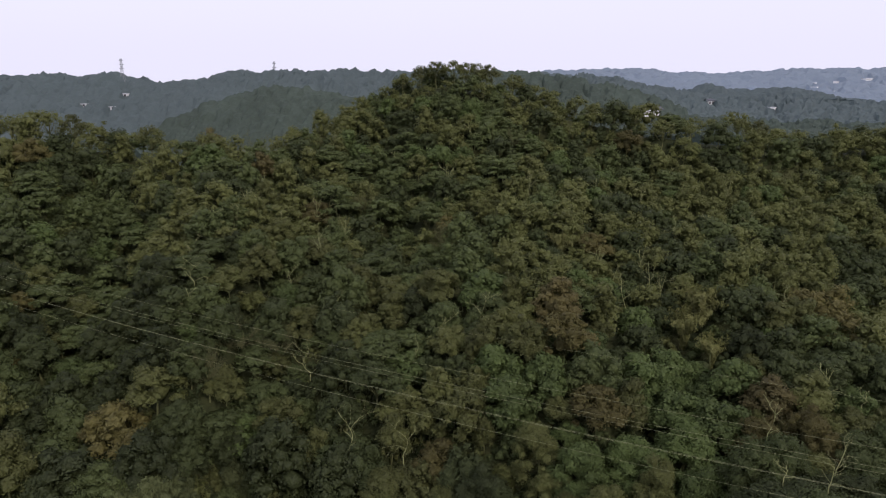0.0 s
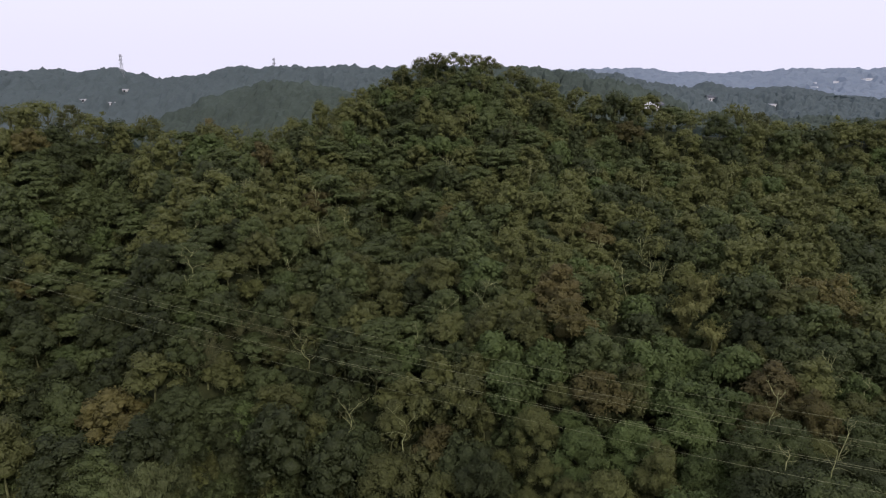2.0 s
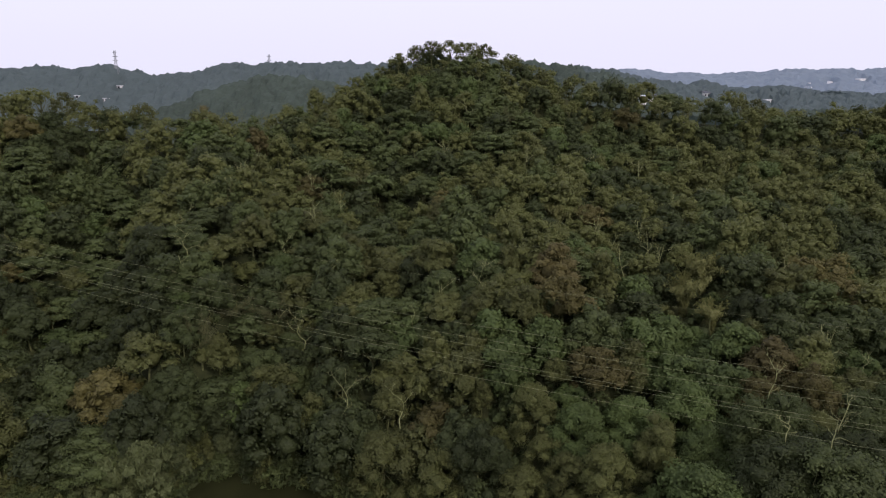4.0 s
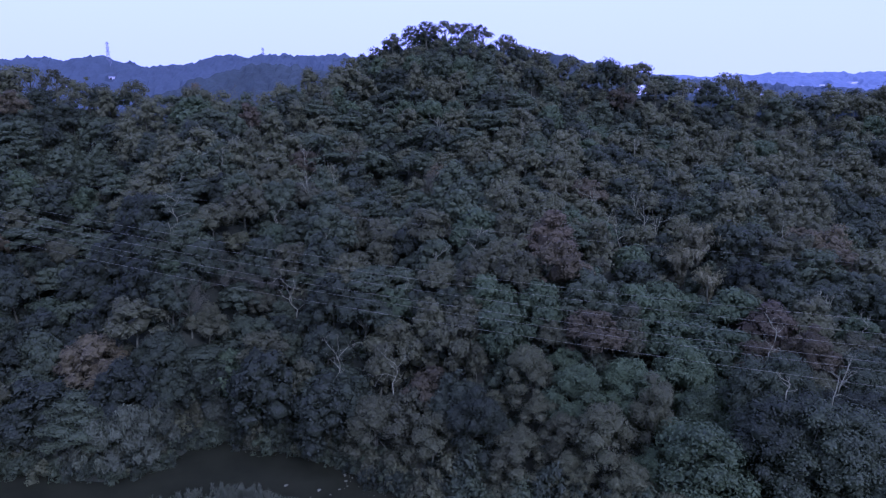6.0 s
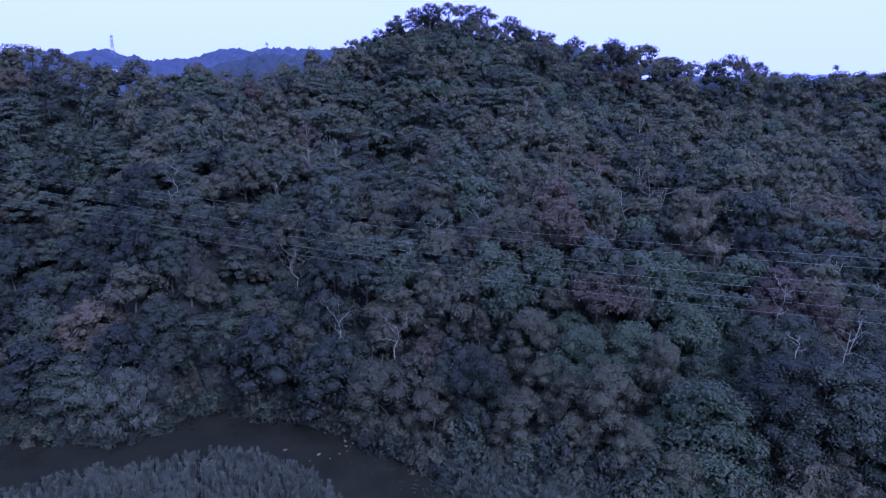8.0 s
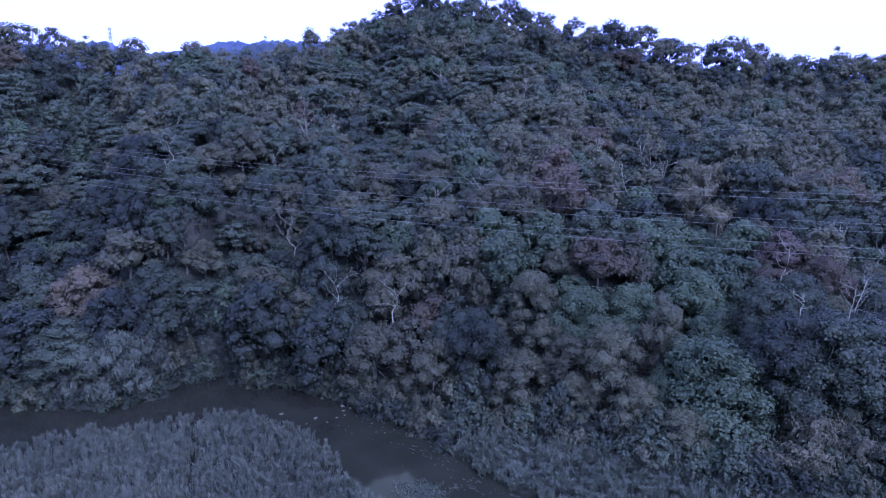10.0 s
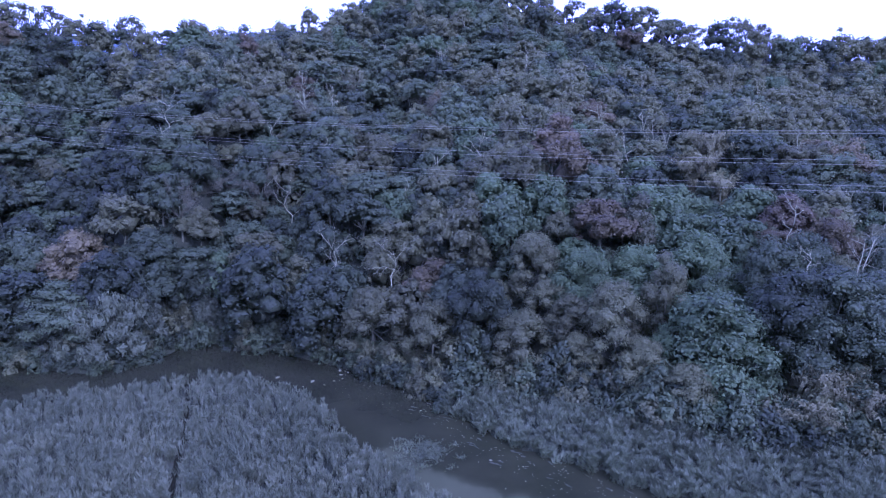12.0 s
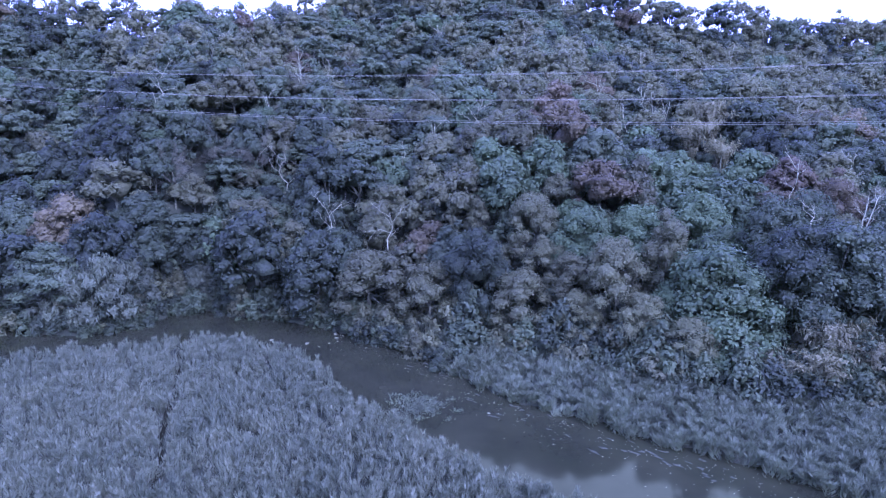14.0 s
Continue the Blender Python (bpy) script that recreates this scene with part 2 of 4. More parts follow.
def height(x, y):
    """Ground height over the river's water level."""
    x, y = np.asarray(x, float), np.asarray(y, float)
    shore, reeds, strip = np.interp(x, SHORE_X, SHORE_Y), np.interp(x, REED_X, REED_Y), np.interp(x, STRIP_X, STRIP_W)
    ry, rz = np.interp(x, RIDGE_X, RIDGE_Y), np.interp(x, RIDGE_X, RIDGE_Z)
    foot = shore + strip
    s = (y - foot) / (ry - foot)
    side = np.clip((np.abs(x) - 15) / 30, 0, 1)
    sc = np.clip(s, 0, 1)
    rise = 1.6 + (rz - 1.6) * (sc + (0.02 + 0.09 * side) * np.sin(np.pi * sc))
    # hollows and spurs of the slope
    mid = np.sin(np.pi * sc) ** 0.8
    rise = rise - mid * (7.5 * bell(x - (-6 - 0.12 * (y - 110)), 8) + 7.0 * bell(x - (40 + 0.1 * (y - 110)), 11) + 13.0 * bell(x - (-72 - 0.35 * (y - 130)), 13))
    rise = rise + mid * (3.0 * bell(x - 18 - 0.05 * (y - 110), 9) + 3.0 * bell(x + 46 + 0.1 * (y - 120), 14))
    rise = np.maximum(rise + bulge(x, sc), 1.2)
    beyond = np.maximum(y - ry, 0)
    floor_back = np.interp(x, [-300, -60, 40, 110, 400], [26, 30, 42, 45, 36]) - np.clip((y - 600) / 4200, 0, 1) * 190
    back = floor_back + (rz - floor_back) * np.exp(-(beyond / 46) ** 1.7)
    land = np.where(s < 0, -0.25 + 1.85 * np.clip((y - shore) / strip, 0, 1) ** 0.7, np.where(s <= 1, rise, back))
    # ranges behind the hill
    fz = np.interp(x, FAR_X, FAR_Z)
    far = np.maximum.reduce([
        fz * bell(y - 462, 88),
        60 * bell(x + 72, 125) * bell(y - 350, 60),
        69 * bell(x - 35, 150) * bell(y - 345, 60) * np.clip((165 - x) / 50, 0, 1),
        52 * bell(x - 265, 62) * bell(y - 700, 110),
        44 * bell(x - 420, 160) * bell(y - 900, 150),
        (58 + 4 * np.sin(x / 130) + 3 * np.sin(x / 57 + 1) + np.clip(x - 300, 0, 900) * 0.013) * bell(y - 1500, 330) * np.clip((x - 60) / 160, 0, 1),
    ])
    far = np.where(far < 2, -900, far)
    out = np.where(y > ry, np.maximum(land, far), land)
    # the river's bed and the flat reed meadow
    river = np.minimum(y - reeds, shore - y)
    out = np.where((y < shore) & (y > reeds), -np.clip(river * 0.8, 0, 1.3) + 0.1, out)
    return np.where(y <= reeds, 0.35 + 0.1 * np.sin(x * 0.7) * np.sin(y * 0.5), out)


# ---- mesh helpers ----
def fill(me, verts, tris, mats, index=None, smooth=False):
    verts, tris = np.asarray(verts, np.float32), np.asarray(tris, np.int32)
    me.vertices.add(len(verts))
    me.vertices.foreach_set("co", verts.ravel())
    me.loops.add(tris.size)
    me.loops.foreach_set("vertex_index", tris.ravel())
    me.polygons.add(len(tris))
    me.polygons.foreach_set("loop_start", np.arange(0, tris.size, 3, dtype=np.int32))
    for m in mats:
        me.materials.append(m)
    if index is not None:
        me.polygons.foreach_set("material_index", np.asarray(index, np.int32))
    me.polygons.foreach_set("use_smooth", np.full(len(tris), smooth))
    me.update(calc_edges=True)
    return me


def mesh(name, verts, tris, mats, index=None, smooth=False):
    return fill(bpy.data.meshes.new(name), verts, tris, mats, index, smooth)


def part(name, data, parent, label=""):
    ob = new(name, data)
    ob.parent = parent
    return tagged(ob, label)


def join(pieces):
    """One pair of arrays out of several."""
    vs, fs, k = [], [], 0
    for v, f in pieces:
        vs.append(v)
        fs.append(np.asarray(f) + k)
        k += len(v)
    return np.concatenate(vs), np.concatenate(fs)


def ball(sub):
    bm = bmesh.new()
    bmesh.ops.create_icosphere(bm, subdivisions=sub, radius=1)
    v = np.array([p.co[:] for p in bm.verts])
    f = np.array([[p.index for p in q.verts] for q in bm.faces])
    bm.free()
    return v, f


BALL1, BALL2 = ball(1), ball(2)


def unit(v):
    return v / np.maximum(np.linalg.norm(v, axis=-1, keepdims=True), 1e-9)


def tube(points, radii, sides=6):
    """A tapered round bar along points."""
    p, r = np.asarray(points, float), np.asarray(radii, float)
    d = unit(np.gradient(p, axis=0))
    ref = np.where(np.abs(d[:, 2:3]) > 0.9, [[1.0, 0, 0]], [[0, 0, 1.0]])
    u = unit(np.cross(d, ref))
    w = np.cross(d, u)
    a = np.linspace(0, 2 * np.pi, sides, endpoint=False)
    v = (p[:, None] + r[:, None, None] * (np.cos(a)[None, :, None] * u[:, None] + np.sin(a)[None, :, None] * w[:, None])).reshape(-1, 3)
    f = []
    for i in range(len(p) - 1):
        for j in range(sides):
            q, s = i * sides, (j + 1) % sides
            f += [(q + j, q + s, q + sides + s), (q + j, q + sides + s, q + sides + j)]
    for i in range(1, sides - 1):
        f += [(0, i + 1, i), ((len(p) - 1) * sides, (len(p) - 1) * sides + i, (len(p) - 1) * sides + i + 1)]
    return v, np.array(f)


def box(x0, x1, y0, y1, z0, z1):
    v = np.array([(x, y, z) for x in (x0, x1) for y in (y0, y1) for z in (z0, z1)], float)
    f = [(0, 1, 3), (0, 3, 2), (4, 6, 7), (4, 7, 5), (0, 4, 5), (0, 5, 1), (2, 3, 7), (2, 7, 6), (0, 2, 6), (0, 6, 4), (1, 5, 7), (1, 7, 3)]
    return v, np.array(f)


def sprays(rng, at, normal, size, slim=0.5, droop=0.25, single=False):
    """Leaf sprays: folded rhombs about the points at, facing along normal."""
    k = len(at)
    n = unit(normal)
    t = unit(np.cross(n, rng.normal(size=(k, 3))))
    b = np.cross(n, t)
    a = (size * rng.uniform(0.65, 1.35, k))[:, None]
    w = a * slim
    tip = at + t * a - np.array([0, 0, 1]) * a * droop
    if single:
        v = np.stack([at - t * a * 0.6 + b * w, at - t * a * 0.6 - b * w, tip], 1).reshape(-1, 3)
        return v, np.arange(k * 3).reshape(-1, 3)
    v = np.stack([at - t * a, at + b * w - n * a * 0.18, tip, at - b * w - n * a * 0.18], 1).reshape(-1, 3)
    i = np.arange(k)[:, None] * 4
    f = np.concatenate([i + [0, 1, 2], i + [0, 2, 3]])
    return v, f


def crown(rng, radius, tall, lobes, count, size, flat=0.8, lobe=0.24, slim=0.5, droop=0.25, single=False, skirt=0.75, core=0.76, rough=0.3):
    """A crown about z = 0: many leafy clumps over a dome and its skirt, solid inside, with loose sprays outside."""
    i = np.arange(lobes)
    a = i * 2.39996 + rng.uniform(-0.35, 0.35, lobes)
    q = np.sqrt((i + 0.3) / lobes)
    rr = radius * (1 - lobe) * np.minimum(q * 1.18, 1) * rng.uniform(0.86, 1.08, lobes)
    z = tall * (0.5 - lobe * 0.5 - skirt * q ** 2.6) + rng.normal(size=lobes) * 0.10 * tall
    cs = np.stack([rr * np.cos(a), rr * np.sin(a), z], 1)
    rs = radius * lobe * rng.uniform(0.6, 1.5, lobes)
    cs = np.concatenate([cs, [[0, 0, -0.1 * tall]]])
    rs = np.append(rs, radius * 0.5 * (core / 0.76) ** 2)
    bv, bf = BALL1
    pieces = []
    for k, (c, r) in enumerate(zip(cs, rs)):
        j = 1 + rough * rng.normal(size=(len(bv), 1)).clip(-1.5, 1.4)
        pieces.append((c + bv * j * r * core * np.array([1, 1, flat if k < lobes else 0.7 * tall / radius]), bf))
    pick = rng.choice(lobes, count, p=rs[:lobes] ** 2 / np.sum(rs[:lobes] ** 2))
    d = unit(rng.normal(size=(count, 3)) + [0, 0, 0.4])
    at = cs[pick] + d * (rs[pick] * rng.uniform(0.74, 1.2, count))[:, None] * np.array([1, 1, flat])
    inside = np.zeros(count, bool)
    for c, r in zip(cs[:lobes], rs[:lobes]):
        inside |= np.linalg.norm((at - c) / np.array([1, 1, flat]), axis=1) < r * 0.66
    at, d = at[~inside], d[~inside]
    pieces.append(sprays(rng, at, d * 0.9 + [0, 0, 0.35] + rng.normal(size=d.shape) * 0.34, size, slim, droop, single))
    return join(pieces) + (cs[:lobes],)


def twig_crown(rng, radius, tall, count):
    """A leafless crown: forked limbs that end in a haze of short fine twigs."""
    limbs = unit(rng.normal(size=(16, 3)) * [1, 1, 0.5] + [0, 0, 0.5]) * radius * rng.uniform(0.6, 0.95, (16, 1)) * [1, 1, tall / radius] + [0, 0, -tall * 0.25]
    root = np.array([0, 0, -tall * 0.5])
    pick, u = rng.integers(16, size=count), rng.uniform(0.45, 1.05, (count, 1))
    start = root + (limbs[pick] - root) * u + rng.normal(size=(count, 3)) * 0.36 * u
    way = unit(unit(limbs[pick] - root) + rng.normal(size=(count, 3)) * 0.8)
    end = start + way * rng.uniform(0.35, 0.95, (count, 1))
    w = unit(np.cross(way, rng.normal(size=way.shape))) * 0.022
    v = np.stack([start - w, start + w, end], 1).reshape(-1, 3)
    bars = [tube([root, (root + e) / 2 + rng.normal(size=3) * 0.2, e], [0.07, 0.045, 0.015], 4) for e in limbs]
    return (*join([(v, np.arange(count * 3).reshape(-1, 3))] + bars), limbs[:5])


def plume_crown(rng, radius, tall, culms, per):
    """Arching leafy canes that lean out of one clump."""
    pts, nor = [], []
    for i in range(culms):
        a = rng.uniform(0, 2 * np.pi)
        reach, h = radius * rng.uniform(0.3, 1.0), tall * rng.uniform(0.7, 1.1)
        t = rng.uniform(0.1, 1, per)
        out = reach * t ** 2
        p = np.stack([out * np.cos(a), out * np.sin(a), -tall / 2 + h * (t - 0.32 * t ** 3)], 1) + rng.normal(size=(per, 3)) * 0.22
        pts.append(p)
        nor.append(np.stack([np.cos(a) * t, np.sin(a) * t, 0.6 + 0 * t], 1) + rng.normal(size=(per, 3)) * 0.5)
    v, f = sprays(rng, np.concatenate(pts), np.concatenate(nor), 0.30, 0.26, 0.8)
    return v, f, np.zeros((0, 3))


def trunk(rng, base, stem, limbs, sides=6):
    """A bent tapered stem with limbs towards the lobes."""
    bend = rng.normal(size=2) * 0.5
    z = np.linspace(-1.0, stem, 6)
    u = (z + 1) / (stem + 1)
    p = np.stack([bend[0] * np.sin(u * 2.2), bend[1] * u * (1 - u) * 2, z], 1)
    pieces = [tube(p, base * (1 - 0.6 * u), sides)]
    for c in limbs:
        s = p[3] + rng.uniform(-0.2, 0.4) * np.array([0, 0, 1])
        e = np.array(c)
        m = (s + e) / 2 + rng.normal(size=3) * 0.25 - [0, 0, 0.2]
        pieces.append(tube([s, m, e], [base * 0.42, base * 0.28, base * 0.1], 4))
    return join(pieces)


# kinds of tree: leaf, crown radius, crown height, height of its middle, clumps, sprays, spray size, clump size, flatness, words
KINDS = {
    "dark": ("dark", 4.6, 6.4, 5.2, 34, 1500, 0.25, 0.25, 0.85, "dark green broadleaf tree with a dense domed crown"),
    "mid": ("mid", 4.5, 6.2, 5.0, 36, 1500, 0.26, 0.24, 0.8, "mid green broadleaf tree with a lumpy crown"),
    "olive": ("olive", 4.4, 6.0, 5.2, 32, 1450, 0.24, 0.24, 0.75, "olive green broadleaf tree with a loose crown"),
    "layered": ("mid", 4.9, 4.6, 6.0, 30, 1450, 0.27, 0.26, 0.34, "green tree with flat tiers of foliage"),
    "tall": ("olive", 3.1, 8.4, 5.4, 34, 1400, 0.23, 0.30, 0.95, "slender olive tree with a tall crown"),
    "bright": ("bright", 4.4, 5.6, 4.2, 32, 1450, 0.30, 0.25, 0.85, "bright green tree hung with climbing vines"),
    "brown": ("brown", 4.3, 5.8, 5.2, 30, 1400, 0.23, 0.24, 0.72, "yellowish brown tree with thinning foliage"),
    "russet": ("russet", 4.0, 6.2, 5.3, 28, 1350, 0.23, 0.24, 0.75, "russet tree with withering leaves"),
    "grey": ("grey", 3.9, 5.2, 5.6, 7, 3000, 0.3, 0.3, 0.7, "leafless grey tree with fine bare twigs"),
    "thin": ("olive", 3.7, 4.8, 6.2, 15, 900, 0.30, 0.24, 0.8, "tall olive tree with a thin open crown"),
    "bamboo": ("yellow", 4.0, 8.6, 4.3, 40, 78, 0.4, 0.3, 0.7, "yellow feathery bamboo clump with arching canes"),
}


def kind_arrays(kind, seed, fine, close=False):
    rng = np.random.default_rng(seed)
    leaf, r, tall, stem, lobes, count, size, lobe, flat, _ = KINDS[kind]
    if kind == "grey":
        v, f, limbs = twig_crown(rng, r, tall, count if fine else 700)
    elif kind == "thin":
        v, f, limbs = crown(rng, r, tall, lobes, count if fine else 520, size * 0.85, flat, lobe, 0.6, 0.3, True, 0.5, 0.5)
    elif kind == "bamboo":
        v, f, limbs = plume_crown(rng, r, tall, lobes, count if fine else 22)
    elif close:
        v, f, limbs = crown(rng, r, tall, int(lobes * 1.3), int(count * 7.6), size * 0.5, flat, lobe * 0.92, 0.75, 0.35, True, 1.1, 0.7)
    elif fine:
        v, f, limbs = crown(rng, r, tall, lobes, int(count * 1.95), size * 1.02, flat, lobe, 0.62, 0.3, True, 0.55 if kind in ("olive", "tall", "layered", "brown") else 0.8)
    else:
        v, f, limbs = crown(rng, r, tall, int(lobes * 0.85), 1250, size * 1.2, flat, lobe * 1.06, 0.62, 0.3, True, 0.8, 0.62)
    stem = stem if fine else stem * 0.9
    lift = np.array([0, 0, stem])
    pick = limbs[::2 if kind == "thin" else 5] * 0.8 + lift if len(limbs) and (fine or kind == "thin") else []
    stem_v, stem_f = trunk(rng, 0.22, stem, pick, 6 if fine else 4)
    return v + lift, f, stem_v, stem_f


# ---- ground and water ----
def spaced(stops):
    """Coordinates from (start, step) pairs up to the last start."""
    out = []
    for (a, step), (b, _) in zip(stops, stops[1:]):
        out += list(np.arange(a, b, step))
    return np.array(out + [stops[-1][0]], float)


def build_ground():
    xs = spaced([(-4500, 250), (-1000, 50), (-300, 10), (-130, 3.2), (130, 10), (400, 30), (1000, 250), (4500, 1)])
    ys = spaced([(-3000, 250), (-250, 25), (0, 3.2), (235, 7), (560, 20), (1200, 50), (2000, 250), (4800, 1)])
    gx, gy = np.meshgrid(xs, ys)
    z = height(gx, gy)
    rng = np.random.default_rng(3)
    z = z + rng.normal(size=z.shape) * np.where(z > 2, 0.25, 0.04)
    v = np.stack([gx, gy, z], -1).reshape(-1, 3)
    w = len(xs)
    i, j = np.meshgrid(np.arange(w - 1), np.arange(len(ys) - 1))
    a = (j * w + i).ravel()
    f = np.concatenate([np.stack([a, a + 1, a + w + 1], 1), np.stack([a, a + w + 1, a + w], 1)])
    # far ground takes the wood colours that have haze painted in
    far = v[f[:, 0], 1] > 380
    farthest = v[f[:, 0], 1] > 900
    ob = new("ground", mesh("ground", v, f, [GROUND, FAR_WOOD_HAZED, FARTHEST_WOOD_HAZED], far.astype(int) + farthest, True))
    tagged(ob, "wooded hills and flat river meadow of dark earth", "ground", kind="structure")


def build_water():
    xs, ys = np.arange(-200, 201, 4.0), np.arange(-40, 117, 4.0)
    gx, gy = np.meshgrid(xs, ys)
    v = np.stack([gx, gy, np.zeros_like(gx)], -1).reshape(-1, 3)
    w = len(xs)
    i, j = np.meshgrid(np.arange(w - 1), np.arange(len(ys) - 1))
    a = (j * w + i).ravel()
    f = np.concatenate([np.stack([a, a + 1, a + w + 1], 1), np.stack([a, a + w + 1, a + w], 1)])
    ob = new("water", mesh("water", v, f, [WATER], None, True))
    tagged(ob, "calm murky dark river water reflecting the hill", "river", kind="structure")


build_ground()
build_water()


# ---- the wood on the hill ----
CHOICE = ["dark", "mid", "olive", "layered", "tall", "bright", "brown", "russet", "grey"]


def patch(x, y, k, scale):
    return noise.noise(Vector((x * scale + 37.0 * k, y * scale - 11.0 * k, 5.0 * k)))


def kind_at(rng, x, y):
    """Which kind grows here: wide stands of each, mixed at the edges."""
    s = 0.035
    w = {
        "dark": 0.30 + 0.5 * patch(x, y, 1, s) + (0.08 if x < -45 else 0) - (0.28 if x > 12 and y < 104 else 0),
        "mid": 0.28 + 0.5 * patch(x, y, 2, s),
        "olive": 0.34 + 0.5 * patch(x, y, 3, s) + (0.15 if x > 20 and y > 120 else 0),
        "layered": 0.06 + 0.5 * patch(x, y, 4, s) + (0.16 if x < 0 else -0.05),
        "tall": 0.14 + 0.4 * patch(x, y, 5, s) + (0.25 if x > 60 else 0),
        "bright": 0.02 + 0.4 * patch(x, y, 6, s) + 1.7 * math.exp(-((x - 38) / 15) ** 2 - ((y - 102) / 20) ** 2) + (0.10 if y < 118 and x > 5 else 0.08),
        "brown": -0.04 + 0.45 * patch(x, y, 7, s),
        "russet": -0.06 + 0.4 * patch(x, y, 8, s),
        "grey": -0.02 + 0.35 * patch(x, y, 9, s),
    }
    q = np.array([max(w[k], 0.004) ** 1.6 for k in CHOICE])
    return CHOICE[rng.choice(len(CHOICE), p=q / q.sum())]


# bleached dead trees: x, y, height of the lowest fork, bare length, lean, seed
DEAD = ((49.8, 94.3, 22.0, 4.4, 0.4, 1), (48.6, 86.0, 19.8, 2.2, -0.25, 2), (67.6, 128.6, 32.0, 2.8, 0.15, 3), (-50.3, 130.8, 34.4, 4.2, 0.1, 4),
        (-16.1, 105.5, 13.0, 5.4, -0.1, 5), (-6.8, 101.6, 13.4, 4.2, 0.3, 6), (53.2, 82.8, 20.5, 3.6, 0.2, 7), (-25.7, 121.3, 19.0, 5.4, -0.3, 8),
        (69.6, 103.6, 22.0, 2.2, 0.05, 9), (-48.1, 112.6, 7.4, 3.0, -0.35, 10), (58.5, 90.0, 18.6, 4.2, 0.45, 11))
# trees that stand out of the rest: kind, then x, y and size
GREY_SPOTS = [(-0.2, 158.3, 1.1), (-32.4, 126.5, 1.1), (-40.7, 127.4, 1.1), (-44.2, 117.0, 1.05), (-20.3, 174.8, 1.0), (20.2, 194.1, 0.9)]
BAMBOO_SPOTS = [(51.4, 128.5, 1.35), (46.9, 124.8, 1.25), (50.5, 118.8, 1.05), (25.9, 150.6, 1.0), (31.8, 152.9, 0.9), (44.0, 72.4, 0.9), (47.5, 75.0, 1.05), (51.0, 73.5, 0.95)]
RUSSET_SPOTS = [(21.1, 124.9, 1.2), (54.7, 104.9, 1.05), (-48.1, 180.4, 0.9)]
BROWN_SPOTS = [(-54.5, 106.5, 1.0), (-62.5, 112.5, 1.05), (50.2, 98.5, 1.0), (57.5, 97.0, 1.1), (21.8, 114.7, 1.25), (-58.5, 110.1, 1.2), (-0.5, 101.8, 0.95), (25.7, 102.5, 1.1), (-32.0, 166.0, 1.0), (-113.7, 188.1, 1.1), (53.1, 201.2, 1.0), (34.3, 152.2, 0.9)]
BRIGHT_SPOTS = [(8.6, 133.8, 1.25), (-7.0, 119.8, 1.1), (-36.9, 112.8, 1.0), (40.1, 105.2, 1.1), (51.1, 110.7, 1.0), (7.1, 207.0, 1.0), (-76.6, 129.3, 1.0), (-32.8, 137.2, 0.9)]
LAYERED_SPOTS = [(-12.9, 114.5, 1.1), (-17.4, 106.1, 1.1), (-41.5, 113.0, 1.0), (-11.6, 121.3, 1.05), (-4.8, 167.2, 1.0), (-52.7, 136.7, 1.0)]
THIN_SPOTS = [(-2.5, 221, 1.0), (2.5, 220, 1.05), (6.5, 221, 0.95), (10, 220, 0.85), (14, 219, 0.95), (21, 217, 0.9), (-8, 222, 0.85), (-13, 221, 0.9), (88, 206, 0.92), (93, 206, 0.9), (-108, 201, 1.2), (-84, 196, 1.1), (-66, 191, 1.1)]
DARK_SPOTS = [(-45.6, 106.0, 0.9), (-41.6, 110.4, 0.9), (-46.4, 110.2, 0.9), (-38.2, 112.0, 0.95)]
MARKED = {"thin": THIN_SPOTS, "dark": DARK_SPOTS, "grey": GREY_SPOTS, "bamboo": BAMBOO_SPOTS, "russet": RUSSET_SPOTS, "brown": BROWN_SPOTS, "bright": BRIGHT_SPOTS, "layered": LAYERED_SPOTS}


